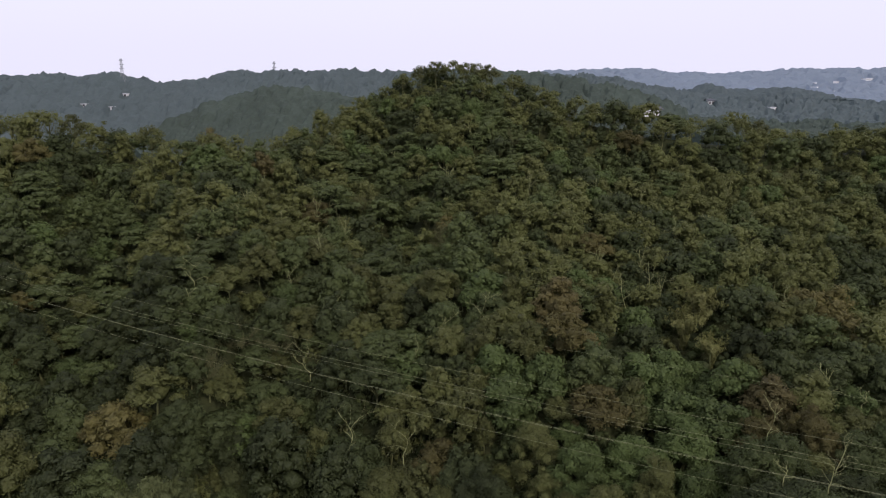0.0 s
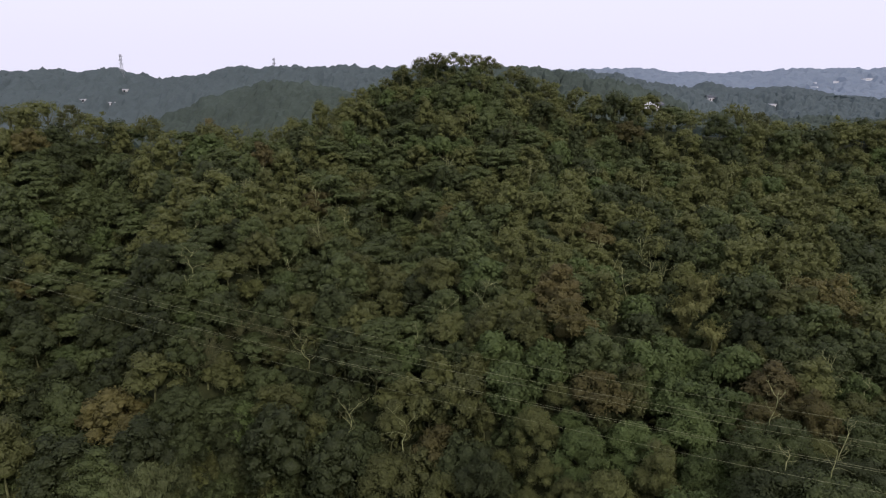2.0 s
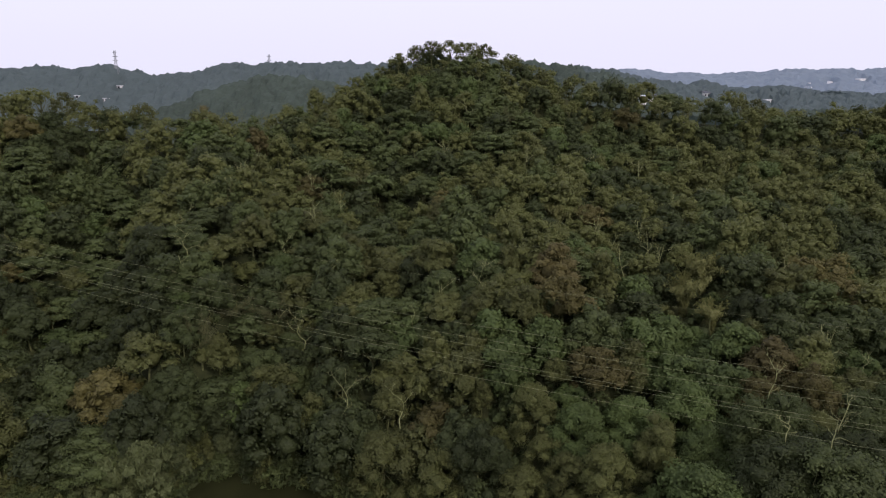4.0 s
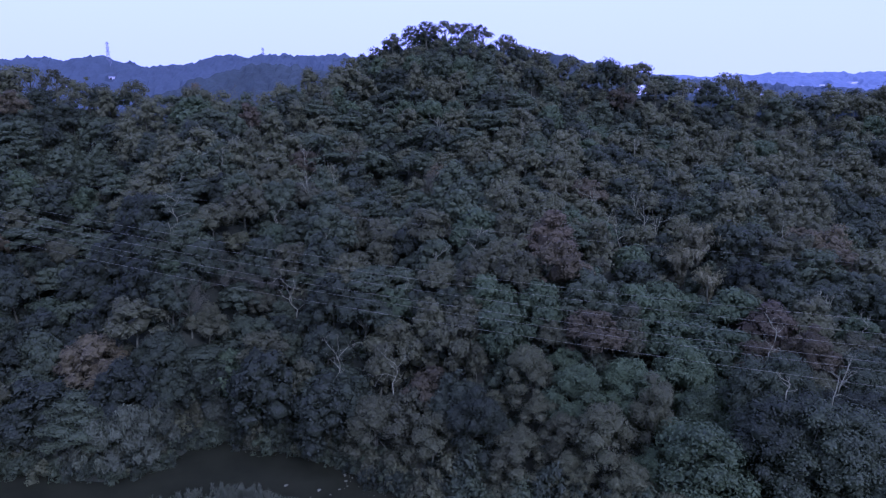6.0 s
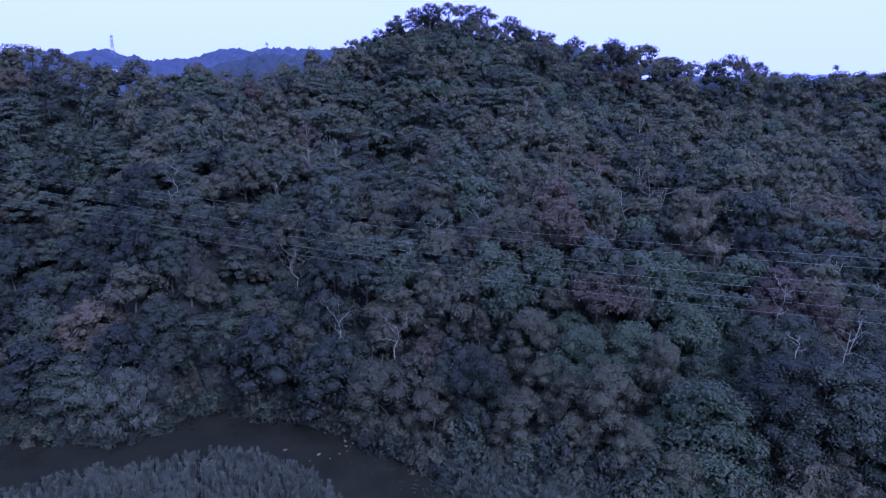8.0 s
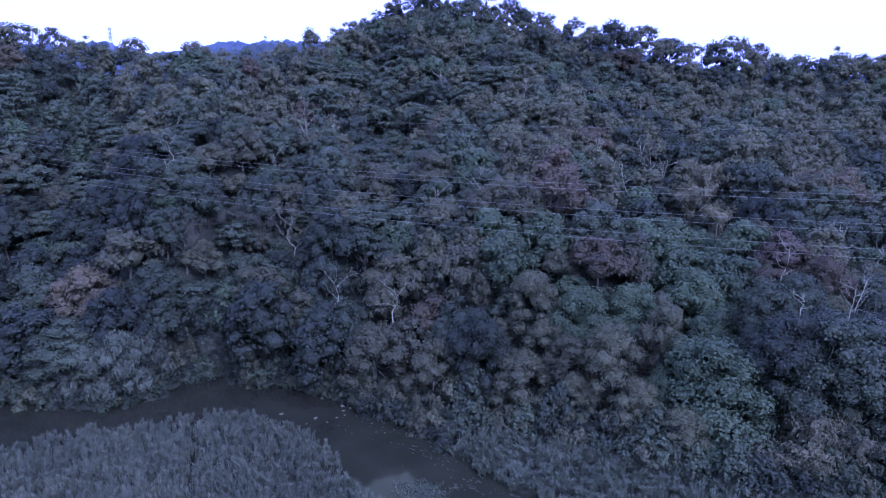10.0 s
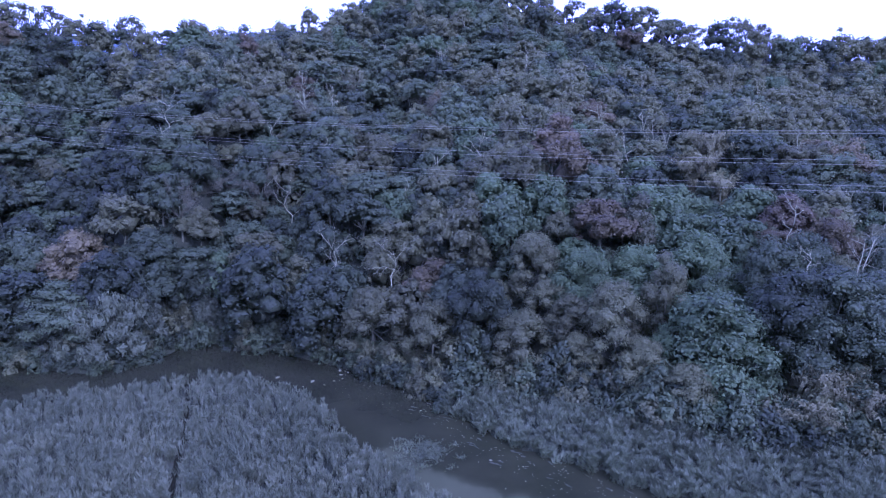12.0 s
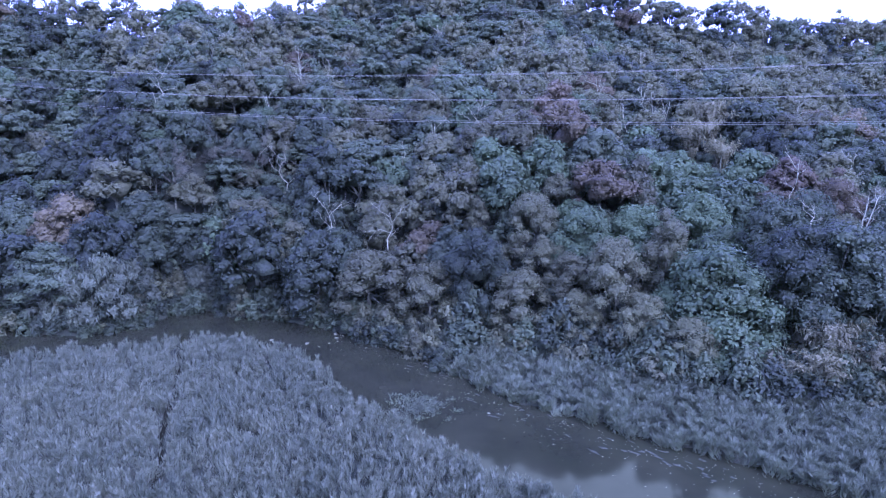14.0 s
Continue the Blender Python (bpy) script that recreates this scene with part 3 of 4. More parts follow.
def plant():
    """Trees as close as their crowns allow, the tallest along the foot of the slope."""
    rng = np.random.default_rng(11)
    spots, cells = [], {}

    def settle(px, py, size, gap):
        """Whether a tree of this size has room here; it then takes it."""
        i, j = int(px // 8), int(py // 8)
        for a in (i - 1, i, i + 1):
            for b in (j - 1, j, j + 1):
                for qx, qy, q in cells.get((a, b), ()):
                    if math.hypot(px - qx, py - qy) < gap * (size + q) / 2:
                        return False
        cells.setdefault((i, j), []).append((px, py, size))
        return True

    for k, group in MARKED.items():
        for x, y, q in group:
            settle(x, y, 0.2 if k == "grey" else q, 1.0)
            spots.append((0.0, x, y, k, q * 1.05))
    for x, y, z, tall, lean, seed in DEAD:
        for dx, dy in ((-2.1, -2.8), (2.4, -2.2)):
            px, py = x + dx, y + dy
            q = max(0.6, min(1.7, (z + 0.3 - float(height(px, py))) / 8.8))
            settle(px, py, q, 1.0)
            spots.append((0.0, px, py, ("olive", "mid", "dark")[seed % 3], q))
    for step, gap, least in ((2.6, 5.2, 0.92), (2.4, 4.5, 0.0)):
        seeds = [(x, y) for y in np.arange(40, 262, step) for x in np.arange(-200, 201, step)]
        rng.shuffle(seeds)
        for x, y in seeds:
            px, py = x + rng.uniform(-0.5, 0.5) * step, y + rng.uniform(-0.5, 0.5) * step
            foot = float(np.interp(px, SHORE_X, SHORE_Y) + np.interp(px, STRIP_X, STRIP_W)) + (1.0 if px < 0 else 2.2)
            top = float(np.interp(px, RIDGE_X, RIDGE_Y))
            if py < foot or py > top + 9 or abs(px) > 0.70 * py + 10:
                continue
            d = py - foot
            size = (rng.uniform(0.78, 1.16) + 0.25 * patch(px, py, 12, 0.06)) * (1 + (0.42 + 0.36 * min(max((px - 26) / 14, 0), 1)) * math.exp(-d / 13))
            crest = abs(py - top) < 9
            if crest:
                size *= 1.15 if abs(px) > 48 else 0.92
            if not least:
                size *= 0.72
            elif size < least and not crest:
                continue
            k = "thin" if crest and rng.random() < 0.42 else kind_at(rng, px, py)
            if any(abs(px - m[0]) < 4.5 and -11 < py - m[1] < 1 for m in BAMBOO_SPOTS[:2]):
                size *= 0.62
            # the bleached trees stand free of the crowns before them
            g = float(height(px, py))
            for dx, dy, z, tall, lean, seed in DEAD:
                ahead = dy - py
                if -2 < ahead < 11 and abs(px - dx * py / dy) < 3.4 * size:
                    size = min(size, (z + 0.4 + 0.1 * ahead - g) / 8.8)
            if size > 0.42 and settle(px, py, size, gap):
                spots.append((d, px, py, k, size))
    return spots


SPOTS = plant()
NEAR = sorted(s for s in SPOTS if abs(s[1]) < 0.69 * s[2] + 7)
NEAR, REST = NEAR[:300], NEAR[300:] + [s for s in SPOTS if not abs(s[1]) < 0.69 * s[2] + 7]
rng = np.random.default_rng(23)
FINE = {}
for k in KINDS:
    FINE[k] = []
    for i in range(4):
        v, f, tv, tf = kind_arrays(k, 100 + 17 * i + len(k) * 7, True)
        FINE[k].append((mesh("crown_" + k, v, f, [LEAF[KINDS[k][0]]], None, True), mesh("trunk_" + k, tv, tf, [BARK], None, True)))
CLOSE = {}
for k in KINDS:
    CLOSE[k] = []
    for i in range(3):
        v, f, tv, tf = kind_arrays(k, 900 + 13 * i + len(k) * 5, True, True)
        CLOSE[k].append((mesh("crown_" + k, v, f, [LEAF[KINDS[k][0]]], None, True), mesh("trunk_" + k, tv, tf, [BARK], None, True)))
for far, x, y, k, size in NEAR:
    # the trees at the foot of the slope have finer leaves
    crown_mesh, trunk_mesh = CLOSE[k][rng.integers(3)] if y < 99 else FINE[k][rng.integers(4)]
    tree = new("bamboo_clump" if k == "bamboo" else "tree")
    tagged(tree, KINDS[k][9], "bamboo" if k == "bamboo" else "tree", "trees of the lower slope")
    part("trunk", trunk_mesh, tree)
    part("crown", crown_mesh, tree)
    m = pose(x, y, float(height(x, y)) - 0.3, rng.uniform(-6, 6), rng.uniform(-6, 6), rng.uniform(0, 360))
    tree.matrix_basis = m @ Matrix.Diagonal((size * rng.uniform(0.92, 1.1), size * rng.uniform(0.92, 1.1), size * rng.uniform(0.9, 1.12), 1))


def placed(v, x, y, z, size, turn, lean=0.0):
    c, s = math.cos(turn), math.sin(turn)
    w = v * size
    return np.stack([w[:, 0] * c - w[:, 1] * s + x + lean * w[:, 2], w[:, 0] * s + w[:, 1] * c + y, w[:, 2] + z], 1)


def build_upper_wood():
    coarse = {k: [kind_arrays(k, 500 + 31 * i + len(k), False) for i in range(5)] for k in KINDS}
    mats = [LEAF[k] for k in LEAF] + [BARK]
    slot = {k: i for i, k in enumerate(LEAF)}
    vs, fs, ms, n = [], [], [], 0
    for _, x, y, k, size in REST:
        v, f, tv, tf = coarse[k][rng.integers(5)]
        turn, lean, z = rng.uniform(0, 6.28), rng.normal() * 0.05, float(height(x, y)) - 0.3
        tall = size * rng.uniform(0.9, 1.15)
        for a, b, m in ((v, f, slot[KINDS[k][0]]), (tv, tf, len(mats) - 1)):
            vs.append(placed(a, x, y, z, tall, turn, lean))
            fs.append(b + n)
            ms.append(np.full(len(b), m))
            n += len(a)
    ob = new("woodland", mesh("woodland", np.concatenate(vs), np.concatenate(fs), mats, np.concatenate(ms), True))
    tagged(ob, "mixed olive, green and brown woodland covering the steep hill", "woodland", kind="stuff")


build_upper_wood()


# ---- shrubs along the water's edge ----
def build_shrubs():
    rng = np.random.default_rng(41)
    makes = []
    for i, (leaf, size) in enumerate((("mid", 0.3), ("mid", 0.34), ("olive", 0.28), ("dark", 0.3))):
        v, f, _ = crown(rng, 2.2, 2.8, 14, 900, size * 0.72, 0.85, 0.28, 0.5, 0.5, True, 0.9, 0.6)
        makes.append((mesh("shrub_" + leaf, v + [0, 0, 1.1], f, [LEAF[leaf]], None, True), leaf))
    for x in sorted([*np.arange(-78, 66, 1.9), *np.arange(-47, -38, 1.0)]):
        shore = float(np.interp(x, SHORE_X, SHORE_Y))
        strip = float(np.interp(x, STRIP_X, STRIP_W))
        for dy in ((0.2, 2.4) if x < 2 else (strip - 0.6, strip + 2.0)):
            me, leaf = makes[rng.integers(4)]
            y = shore + dy + rng.uniform(-0.5, 0.5)
            px = x + rng.uniform(-0.7, 0.7)
            ob = new("shrub", me)
            tagged(ob, {"mid": "mid green", "bright": "bright green", "olive": "olive", "dark": "dark green"}[leaf] + " leafy shrub on the river bank", "shrub", "shrubs along the river bank")
            s = rng.uniform(0.65, 1.25) * (1.0 if x < 2 else 1.45)
            ob.matrix_basis = pose(px, y, float(height(px, y)) - 0.25, 0, 0, rng.uniform(0, 360)) @ Matrix.Diagonal((s, s, s * rng.uniform(0.8, 1.3), 1))


build_shrubs()


def build_undergrowth():
    """Leafy thicket that closes the ground between the stems."""
    rng = np.random.default_rng(43)
    makes = [crown(rng, 2.3, 2.6, 6, n, 0.36, 0.85, 0.38, 0.55, 0.4, True, 0.75, 0.62)[:2] for n in (300, 300, 300, 70, 70, 70)]
    slots = ["mid", "dark", "olive", "dark"]
    vs, fs, ms, n = [], [], [], 0
    for y in np.arange(50, 152, 3.5):
        for x in np.arange(-96, 92, 3.5):
            px, py = x + rng.uniform(-1.4, 1.4), y + rng.uniform(-1.4, 1.4)
            foot = float(np.interp(px, SHORE_X, SHORE_Y) + np.interp(px, STRIP_X, STRIP_W))
            if not foot - 0.3 < py < foot + 42 or abs(px) > 0.7 * py + 6:
                continue
            v, f = makes[rng.integers(3) + (3 if py > foot + 9 else 0)]
            vs.append(placed(v, px, py, float(height(px, py)) + 0.4, rng.uniform(0.85, 1.45), rng.uniform(0, 6.28)))
            fs.append(f + n)
            ms.append(np.full(len(f), rng.integers(4)))
            n += len(v)
    makes = [crown(rng, 3.4, 4.0, 5, 60, 0.5, 0.85, 0.4, 0.5, 0.4, True)[:2] for i in range(5)]
    for y in np.arange(108, 226, 5.6):
        for x in np.arange(-170, 170, 5.6):
            px, py = x + rng.uniform(-2.4, 2.4), y + rng.uniform(-2.4, 2.4)
            foot = float(np.interp(px, SHORE_X, SHORE_Y) + np.interp(px, STRIP_X, STRIP_W))
            if not foot + 40 < py < float(np.interp(px, RIDGE_X, RIDGE_Y)) or abs(px) > 0.7 * py + 6:
                continue
            v, f = makes[rng.integers(5)]
            vs.append(placed(v, px, py, float(height(px, py)) + 0.6, rng.uniform(0.8, 1.25), rng.uniform(0, 6.28)))
            fs.append(f + n)
            ms.append(np.full(len(f), rng.integers(4)))
            n += len(v)
    ob = new("undergrowth", mesh("undergrowth", np.concatenate(vs), np.concatenate(fs), [LEAF[k] for k in slots], np.concatenate(ms), True))
    tagged(ob, "leafy green undergrowth between the trees", "undergrowth", kind="stuff")


build_undergrowth()


# ---- drooping cane clumps that hang over the water ----
def build_cane_clumps():
    rng = np.random.default_rng(47)
    v, f, _ = crown(rng, 3.6, 6.2, 46, 9000, 0.24, 0.9, 0.22, 0.3, 1.3, True, 1.0, 0.76)
    me = mesh("cane_clump", v + [0, 0, 3.0], f, [CANE])
    for x, y, s in ((-48.6, 98.6, 1.45), (-53.2, 98.2, 1.3), (-57.4, 98.4, 1.0), (-46.0, 102.0, 1.15), (-63, 100.5, 0.9), (-38.0, 108.8, 0.85), (-35.4, 109.2, 0.6)):
        ob = new("cane_clump", me)
        tagged(ob, "pale olive clump of arching canes hanging over the water", "cane clump", "cane clumps on the far bank")
        ob.matrix_basis = pose(x, y, float(height(x, y)) - 0.2, 0, 0, rng.uniform(0, 360)) @ Matrix.Diagonal((s, s, s, 1))


build_cane_clumps()


# ---- reeds and bank grass ----
def blades(rng, x, y, z, tall, lean, width):
    """Curved tapering blades rooted at x, y, z."""
    k = len(x)
    a = rng.uniform(0, 2 * np.pi, k)
    out = np.stack([np.cos(a), np.sin(a), 0 * a], 1) * (lean * rng.uniform(0.3, 1.2, k) * tall)[:, None]
    out[:, 0] += 0.10 * tall
    b = rng.uniform(0, np.pi, k)
    w = np.stack([np.cos(b), np.sin(b), 0 * b], 1) * width
    root = np.stack([x, y, z], 1)
    up = np.stack([0 * x, 0 * x, tall], 1)
    midp = root + up * 0.6 + out * 0.35
    v = np.stack([root - w, root + w, midp - w * 0.9, midp + w * 0.9, root + up + out], 1).reshape(-1, 3)
    i = np.arange(k)[:, None] * 5
    return v, np.concatenate([i + [0, 1, 3], i + [0, 3, 2], i + [2, 3, 4]])


def furrow(y):
    return -29.8 - 0.28 * (y - 74) + 0.25 * np.sin(y * 0.35)


def tufts(rng, cx, cy, per, spread, tall, lean, width, leaf=0.2, thin=1, uneven=0.45):
    """Tufts of blades at the centres; each tuft has its own height."""
    k = len(cx)
    swell = np.array([noise.noise(Vector((p * 0.22, q * 0.22, 3.0))) for p, q in zip(cx, cy)])
    h = np.repeat(tall * rng.uniform(0.6, 1.25, k) * (1 + uneven * swell), per)
    x = np.repeat(cx, per) + rng.normal(size=k * per) * spread
    y = np.repeat(cy, per) + rng.normal(size=k * per) * spread
    h = h * rng.uniform(0.55, 1.1, k * per)
    stalks = blades(rng, x, y, height(x, y) - 0.1, h, lean, width)
    k = len(x)
    at = np.stack([x + rng.normal(size=k) * 0.16 + 0.1 * h, y + rng.normal(size=k) * 0.16, height(x, y) + h * rng.uniform(0.5, 0.98, k)], 1)
    at = at[::thin]
    return join([stalks, sprays(rng, at, rng.normal(size=at.shape) * [1, 1, 0.6] + [0, 0, 0.5], leaf, 0.3, 0.5, True)])


def plumes(rng, x, y, tall, per, spread, reach, width, lean):
    """Leafy upright plants: short blades all along each stem, pointing up and out, closer towards the tip."""
    k = len(x)
    swell = np.array([noise.noise(Vector((p * 0.3, q * 0.3, 3.0))) + 0.6 * noise.noise(Vector((p * 0.9, q * 0.9, 8.0))) for p, q in zip(x, y)])
    h = np.repeat(tall * rng.uniform(0.75, 1.2, k) * (1 + 0.45 * swell), per)
    way = np.repeat(rng.uniform(0, 2 * np.pi, k), per)
    bend = np.repeat(lean * rng.uniform(0.4, 1.2, k), per)
    u = 1 - rng.random(k * per) ** 1.4 * 0.92
    a = rng.uniform(0, 2 * np.pi, k * per)
    wide = spread * (1.15 - 0.85 * u)
    px = np.repeat(x, per) + np.cos(a) * wide + np.cos(way) * bend * h * u ** 2 + 0.05 * h
    py = np.repeat(y, per) + np.sin(a) * wide + np.sin(way) * bend * h * u ** 2
    base = np.stack([px, py, height(np.repeat(x, per), np.repeat(y, per)) - 0.1 + h * u * (1 - 0.4 * bend * u)], 1)
    size = reach * rng.uniform(0.7, 1.3, k * per)
    tip = base + np.stack([np.cos(a) * size * 0.55 + np.cos(way) * bend * size, np.sin(a) * size * 0.55 + np.sin(way) * bend * size, size * (0.85 - 0.7 * bend)], 1)
    b = rng.uniform(0, np.pi, k * per)
    w = np.stack([np.cos(b), np.sin(b), 0.3 * np.sin(3 * b)], 1) * width
    base[:, 2] -= 0.25 * size
    return np.stack([base - w, base + w, tip], 1).reshape(-1, 3), np.arange(k * per * 3).reshape(-1, 3)


def build_reeds():
    rng = np.random.default_rng(53)
    k = 11500
    x, y = rng.uniform(-75, 16, k), rng.uniform(36, 93, k)
    edge = np.interp(x, REED_X, REED_Y) + 0.35 * np.sin(x * 2.1) + 0.25 * np.sin(x * 5.3)
    keep = (y < edge - 0.2) & (np.abs(x) < 0.72 * y + 8) & (np.abs(x - furrow(y)) > 0.36 + 0.2 * np.sin(y * 1.3))
    x, y = x[keep], y[keep]
    v, f = plumes(rng, x, y, 1.75, 62, 0.26, 0.42, 0.042, 0.08)
    ob = new("reeds", mesh("reeds", v, f, [REED]))
    tagged(ob, "dense field of pale yellow-green reeds on the meadow", "reeds", kind="stuff")
    # dark ribbon along the furrow, standing in for shade between the reeds
    ys = np.arange(40, 90, 1.5)
    cx = furrow(ys)
    v = np.stack([np.stack([cx - 0.3 - 0.12 * np.sin(ys * 2.1), ys, 0 * ys + 0.5], 1), np.stack([cx, ys, 0 * ys + 0.42], 1), np.stack([cx + 0.3 + 0.12 * np.sin(ys * 1.7 + 1), ys, 0 * ys + 0.5], 1)], 1).reshape(-1, 3)
    i = np.arange(len(ys) - 1)[:, None] * 3
    f = np.concatenate([i + [0, 1, 4], i + [0, 4, 3], i + [1, 2, 5], i + [1, 5, 4]])
    tagged(new("track", mesh("track", v, f, [FURROW_SHADE], None, True)), "narrow track through the reeds, its shade laid in as a dark strip", "track", kind="structure")
    tips = rng.random(len(x)) < 0.25
    at = np.stack([x[tips], y[tips], height(x[tips], y[tips]) + 1.9], 1)
    v, f = sprays(rng, at, rng.normal(size=at.shape) * [1, 1, 0.2], 0.1, 0.25, 0.3)
    ob = new("reed_plumes", mesh("reed_plumes", v, f, [PLUME]))
    tagged(ob, "pale feathery reed plumes above the reeds", "reeds", kind="stuff")


def build_bank_grass():
    rng = np.random.default_rng(59)
    k = 5600
    x, u = rng.uniform(-16, 72, k), rng.uniform(-0.02, 1.15, k)
    shore, strip = np.interp(x, SHORE_X, SHORE_Y), np.interp(x, STRIP_X, STRIP_W)
    y = shore + 0.2 + u * strip + 0.4 * np.sin(x * 1.7)
    keep = (y > 30) & (np.abs(x) < 0.72 * y + 6) & (rng.random(k) < strip / 22)
    x, y = x[keep], y[keep]
    v, f = plumes(rng, x, y, 1.65, 84, 0.30, 0.62, 0.048, 0.5)
    ob = new("bank_grass", mesh("bank_grass", v, f, [BANK_GRASS]))
    tagged(ob, "tall leaning green grass on the river bank", "grass", kind="stuff")


def build_islet():
    """A low weedy bar in the river."""
    rng = np.random.default_rng(61)
    x, y = rng.normal(size=90) * 1.7 - 1.5, rng.normal(size=90) * 1.6 + 72.8
    v, f = BALL2
    bar = v * [3.8, 3.2, 1.15] * (1 + 0.08 * rng.normal(size=(len(v), 1))) + [-1.5, 72.8, -1.12]
    ob = new("mud_bar", mesh("mud_bar", bar, f, [GROUND], None, True))
    tagged(ob, "low mud bar rising out of the river", "mud bar", kind="structure")
    v, f = tufts(rng, x, y, 30, 0.3, 0.7, 1.1, 0.035)
    v[:, 2] += 0.85
    ob = new("bar_weeds", mesh("bar_weeds", v, f, [BANK_GRASS]))
    tagged(ob, "low weeds on the mud bar", "weeds", kind="stuff")


build_reeds()
build_bank_grass()


# ---- bleached dead trees ----
def limb(rng, pieces, start, way, length, radius, depth):
    n = 5
    p = [np.array(start, float)]
    d = unit(np.array(way, float))
    for i in range(n):
        d = unit(d + rng.normal(size=3) * 0.22 + [0, 0, 0.05])
        p.append(p[-1] + d * length / n)
    pieces.append(tube(p, np.linspace(radius, radius * 0.4, n + 1), 5))
    if depth > 0:
        for i in range(3 if depth > 1 else 4):
            j = rng.integers(2, n + 1)
            side = unit(d + rng.normal(size=3) * 0.75 + [0, 0, 0.15])
            limb(rng, pieces, p[j], side, length * rng.uniform(0.4, 0.65), radius * 0.45, depth - 1)


def dead_tree(x, y, z, tall, lean, seed, thick=0.08):
    """A bare bleached tree; z is the height of its lowest bare fork."""
    rng = np.random.default_rng(seed)
    g = float(height(x - lean * 2, y)) - 0.4
    root, fork = np.array([x - lean * 2, y, g]), np.array([x, y, z])
    top = fork + np.array([lean * tall * 0.6, rng.normal() * 0.5, tall])
    t = np.linspace(0, 1, 6)[:, None]
    lower = root + (fork - root) * t + np.sin(t * np.pi) * rng.normal(size=3) * 0.3 * [1, 1, 0]
    upper = fork + (top - fork) * t + np.sin(t * np.pi * 1.4) * rng.normal(size=3) * 0.45 * [1, 1, 0.2]
    stem = np.concatenate([lower, upper[1:]])
    stem_v, stem_f = tube(stem, np.concatenate([np.linspace(thick * 1.35, thick, 6), np.linspace(thick * 0.85, thick * 0.22, 5)]), 7)
    tree = new("bare_tree")
    tree.location = root
    tagged(tree, "bleached dead tree with bare forked limbs on the slope", "tree", "dead trees")
    part("trunk", mesh("dead_trunk", stem_v - root, stem_f, [DEAD_BARK], None, True), tree)
    for k in range(5):
        pieces = []
        a = k * 2.3 + rng.uniform(-0.5, 0.5)
        start = stem[5 + k % 5] if k else fork
        limb(rng, pieces, start, (math.cos(a) * 0.9, 0.7 * math.sin(a), rng.uniform(0.25, 0.8)), tall * rng.uniform(0.45, 0.8), thick * rng.uniform(0.35, 0.6), 2)
        v, f = join(pieces)
        part("limb", mesh("dead_limb", v - root, f, [DEAD_BARK], None, True), tree)


for spec in DEAD:
    dead_tree(*spec)


def slender_stems():
    """Pale slender stems that stand bare between the crowns."""
    rng = np.random.default_rng(67)
    makes = []
    for i in range(5):
        tall = rng.uniform(7.5, 9.5)
        z = np.linspace(-0.6, tall, 8)
        u = np.linspace(0, 1, 8)
        p = np.stack([np.sin(u * 4 + i) * 0.55 + 0.8 * u * rng.normal(), np.cos(u * 3.4 + i) * 0.4, z], 1)
        stem = mesh("pale_stem", *tube(p, 0.08 * (1 - 0.62 * u), 6), [DEAD_BARK], None, True)
        forks = []
        for k in range(4):
            pieces = []
            a = k * 1.9 + i
            limb(rng, pieces, p[4 + k % 3], (math.cos(a) * 0.7, math.sin(a) * 0.7, 0.9), rng.uniform(1.8, 3.2), 0.045, 1)
            forks.append(mesh("pale_limb", *join(pieces), [DEAD_BARK], None, True))
        makes.append((stem, forks))
    for i in range(50):
        x = rng.uniform(-70, 75)
        foot = float(np.interp(x, SHORE_X, SHORE_Y) + np.interp(x, STRIP_X, STRIP_W))
        top = float(np.interp(x, RIDGE_X, RIDGE_Y))
        y = foot + (top - foot) * rng.uniform(0.2, 0.86)
        stem, forks = makes[rng.integers(5)]
        if any(math.hypot(x - m[0], y - m[1]) < 8 for m in GREY_SPOTS + BAMBOO_SPOTS):
            continue
        tree = new("bare_tree")
        tagged(tree, "slender pale bare tree between leafy crowns", "tree", "bare stems on the slope")
        part("trunk", stem, tree)
        for me in forks:
            part("limb", me, tree)
        s = rng.uniform(0.95, 1.3)
        tree.matrix_basis = pose(x, y, float(height(x, y)) - 0.2, rng.uniform(-7, 7), rng.uniform(-7, 7), rng.uniform(0, 360)) @ Matrix.Diagonal((s, s, s, 1))


slender_stems()


build_islet()


# ---- rocks and drift in the water ----
def rock_mesh(seed):
    rng = np.random.default_rng(seed)
    v, f = BALL2
    v = v * (1 + 0.18 * rng.normal(size=(len(v), 1)).clip(-1.4, 1.4)) * [1.3, 0.9, 0.5]
    return mesh("rock", v, f, [ROCK])


ROCKS = [rock_mesh(s) for s in range(4)]
rng = np.random.default_rng(71)
for x, y, s in ((-13.8, 94.8, 0.34), (-14.2, 96.4, 0.42), (-13.4, 93.4, 0.22), (-14.5, 92.6, 0.24), (-17.6, 92.4, 0.45), (-22.9, 93.6, 0.42), (-12.9, 95.7, 0.25),
                (-30.5, 104.2, 0.55), (-29.0, 103.6, 0.4), (-15.7, 91.2, 0.2), (-18.6, 90.6, 0.16), (6.7, 71.2, 0.26), (0.5, 84.6, 0.6), (1.6, 83.6, 0.4)):
    ob = new("rock", ROCKS[rng.integers(4)])
    tagged(ob, "small pale rock lying in the shallow river", "rock", "rocks in the river")
    ob.matrix_basis = pose(x, y, 0.02, 0, 0, rng.uniform(0, 360)) @ Matrix.Diagonal((s * 0.62, s * 0.62, s * 0.62, 1))


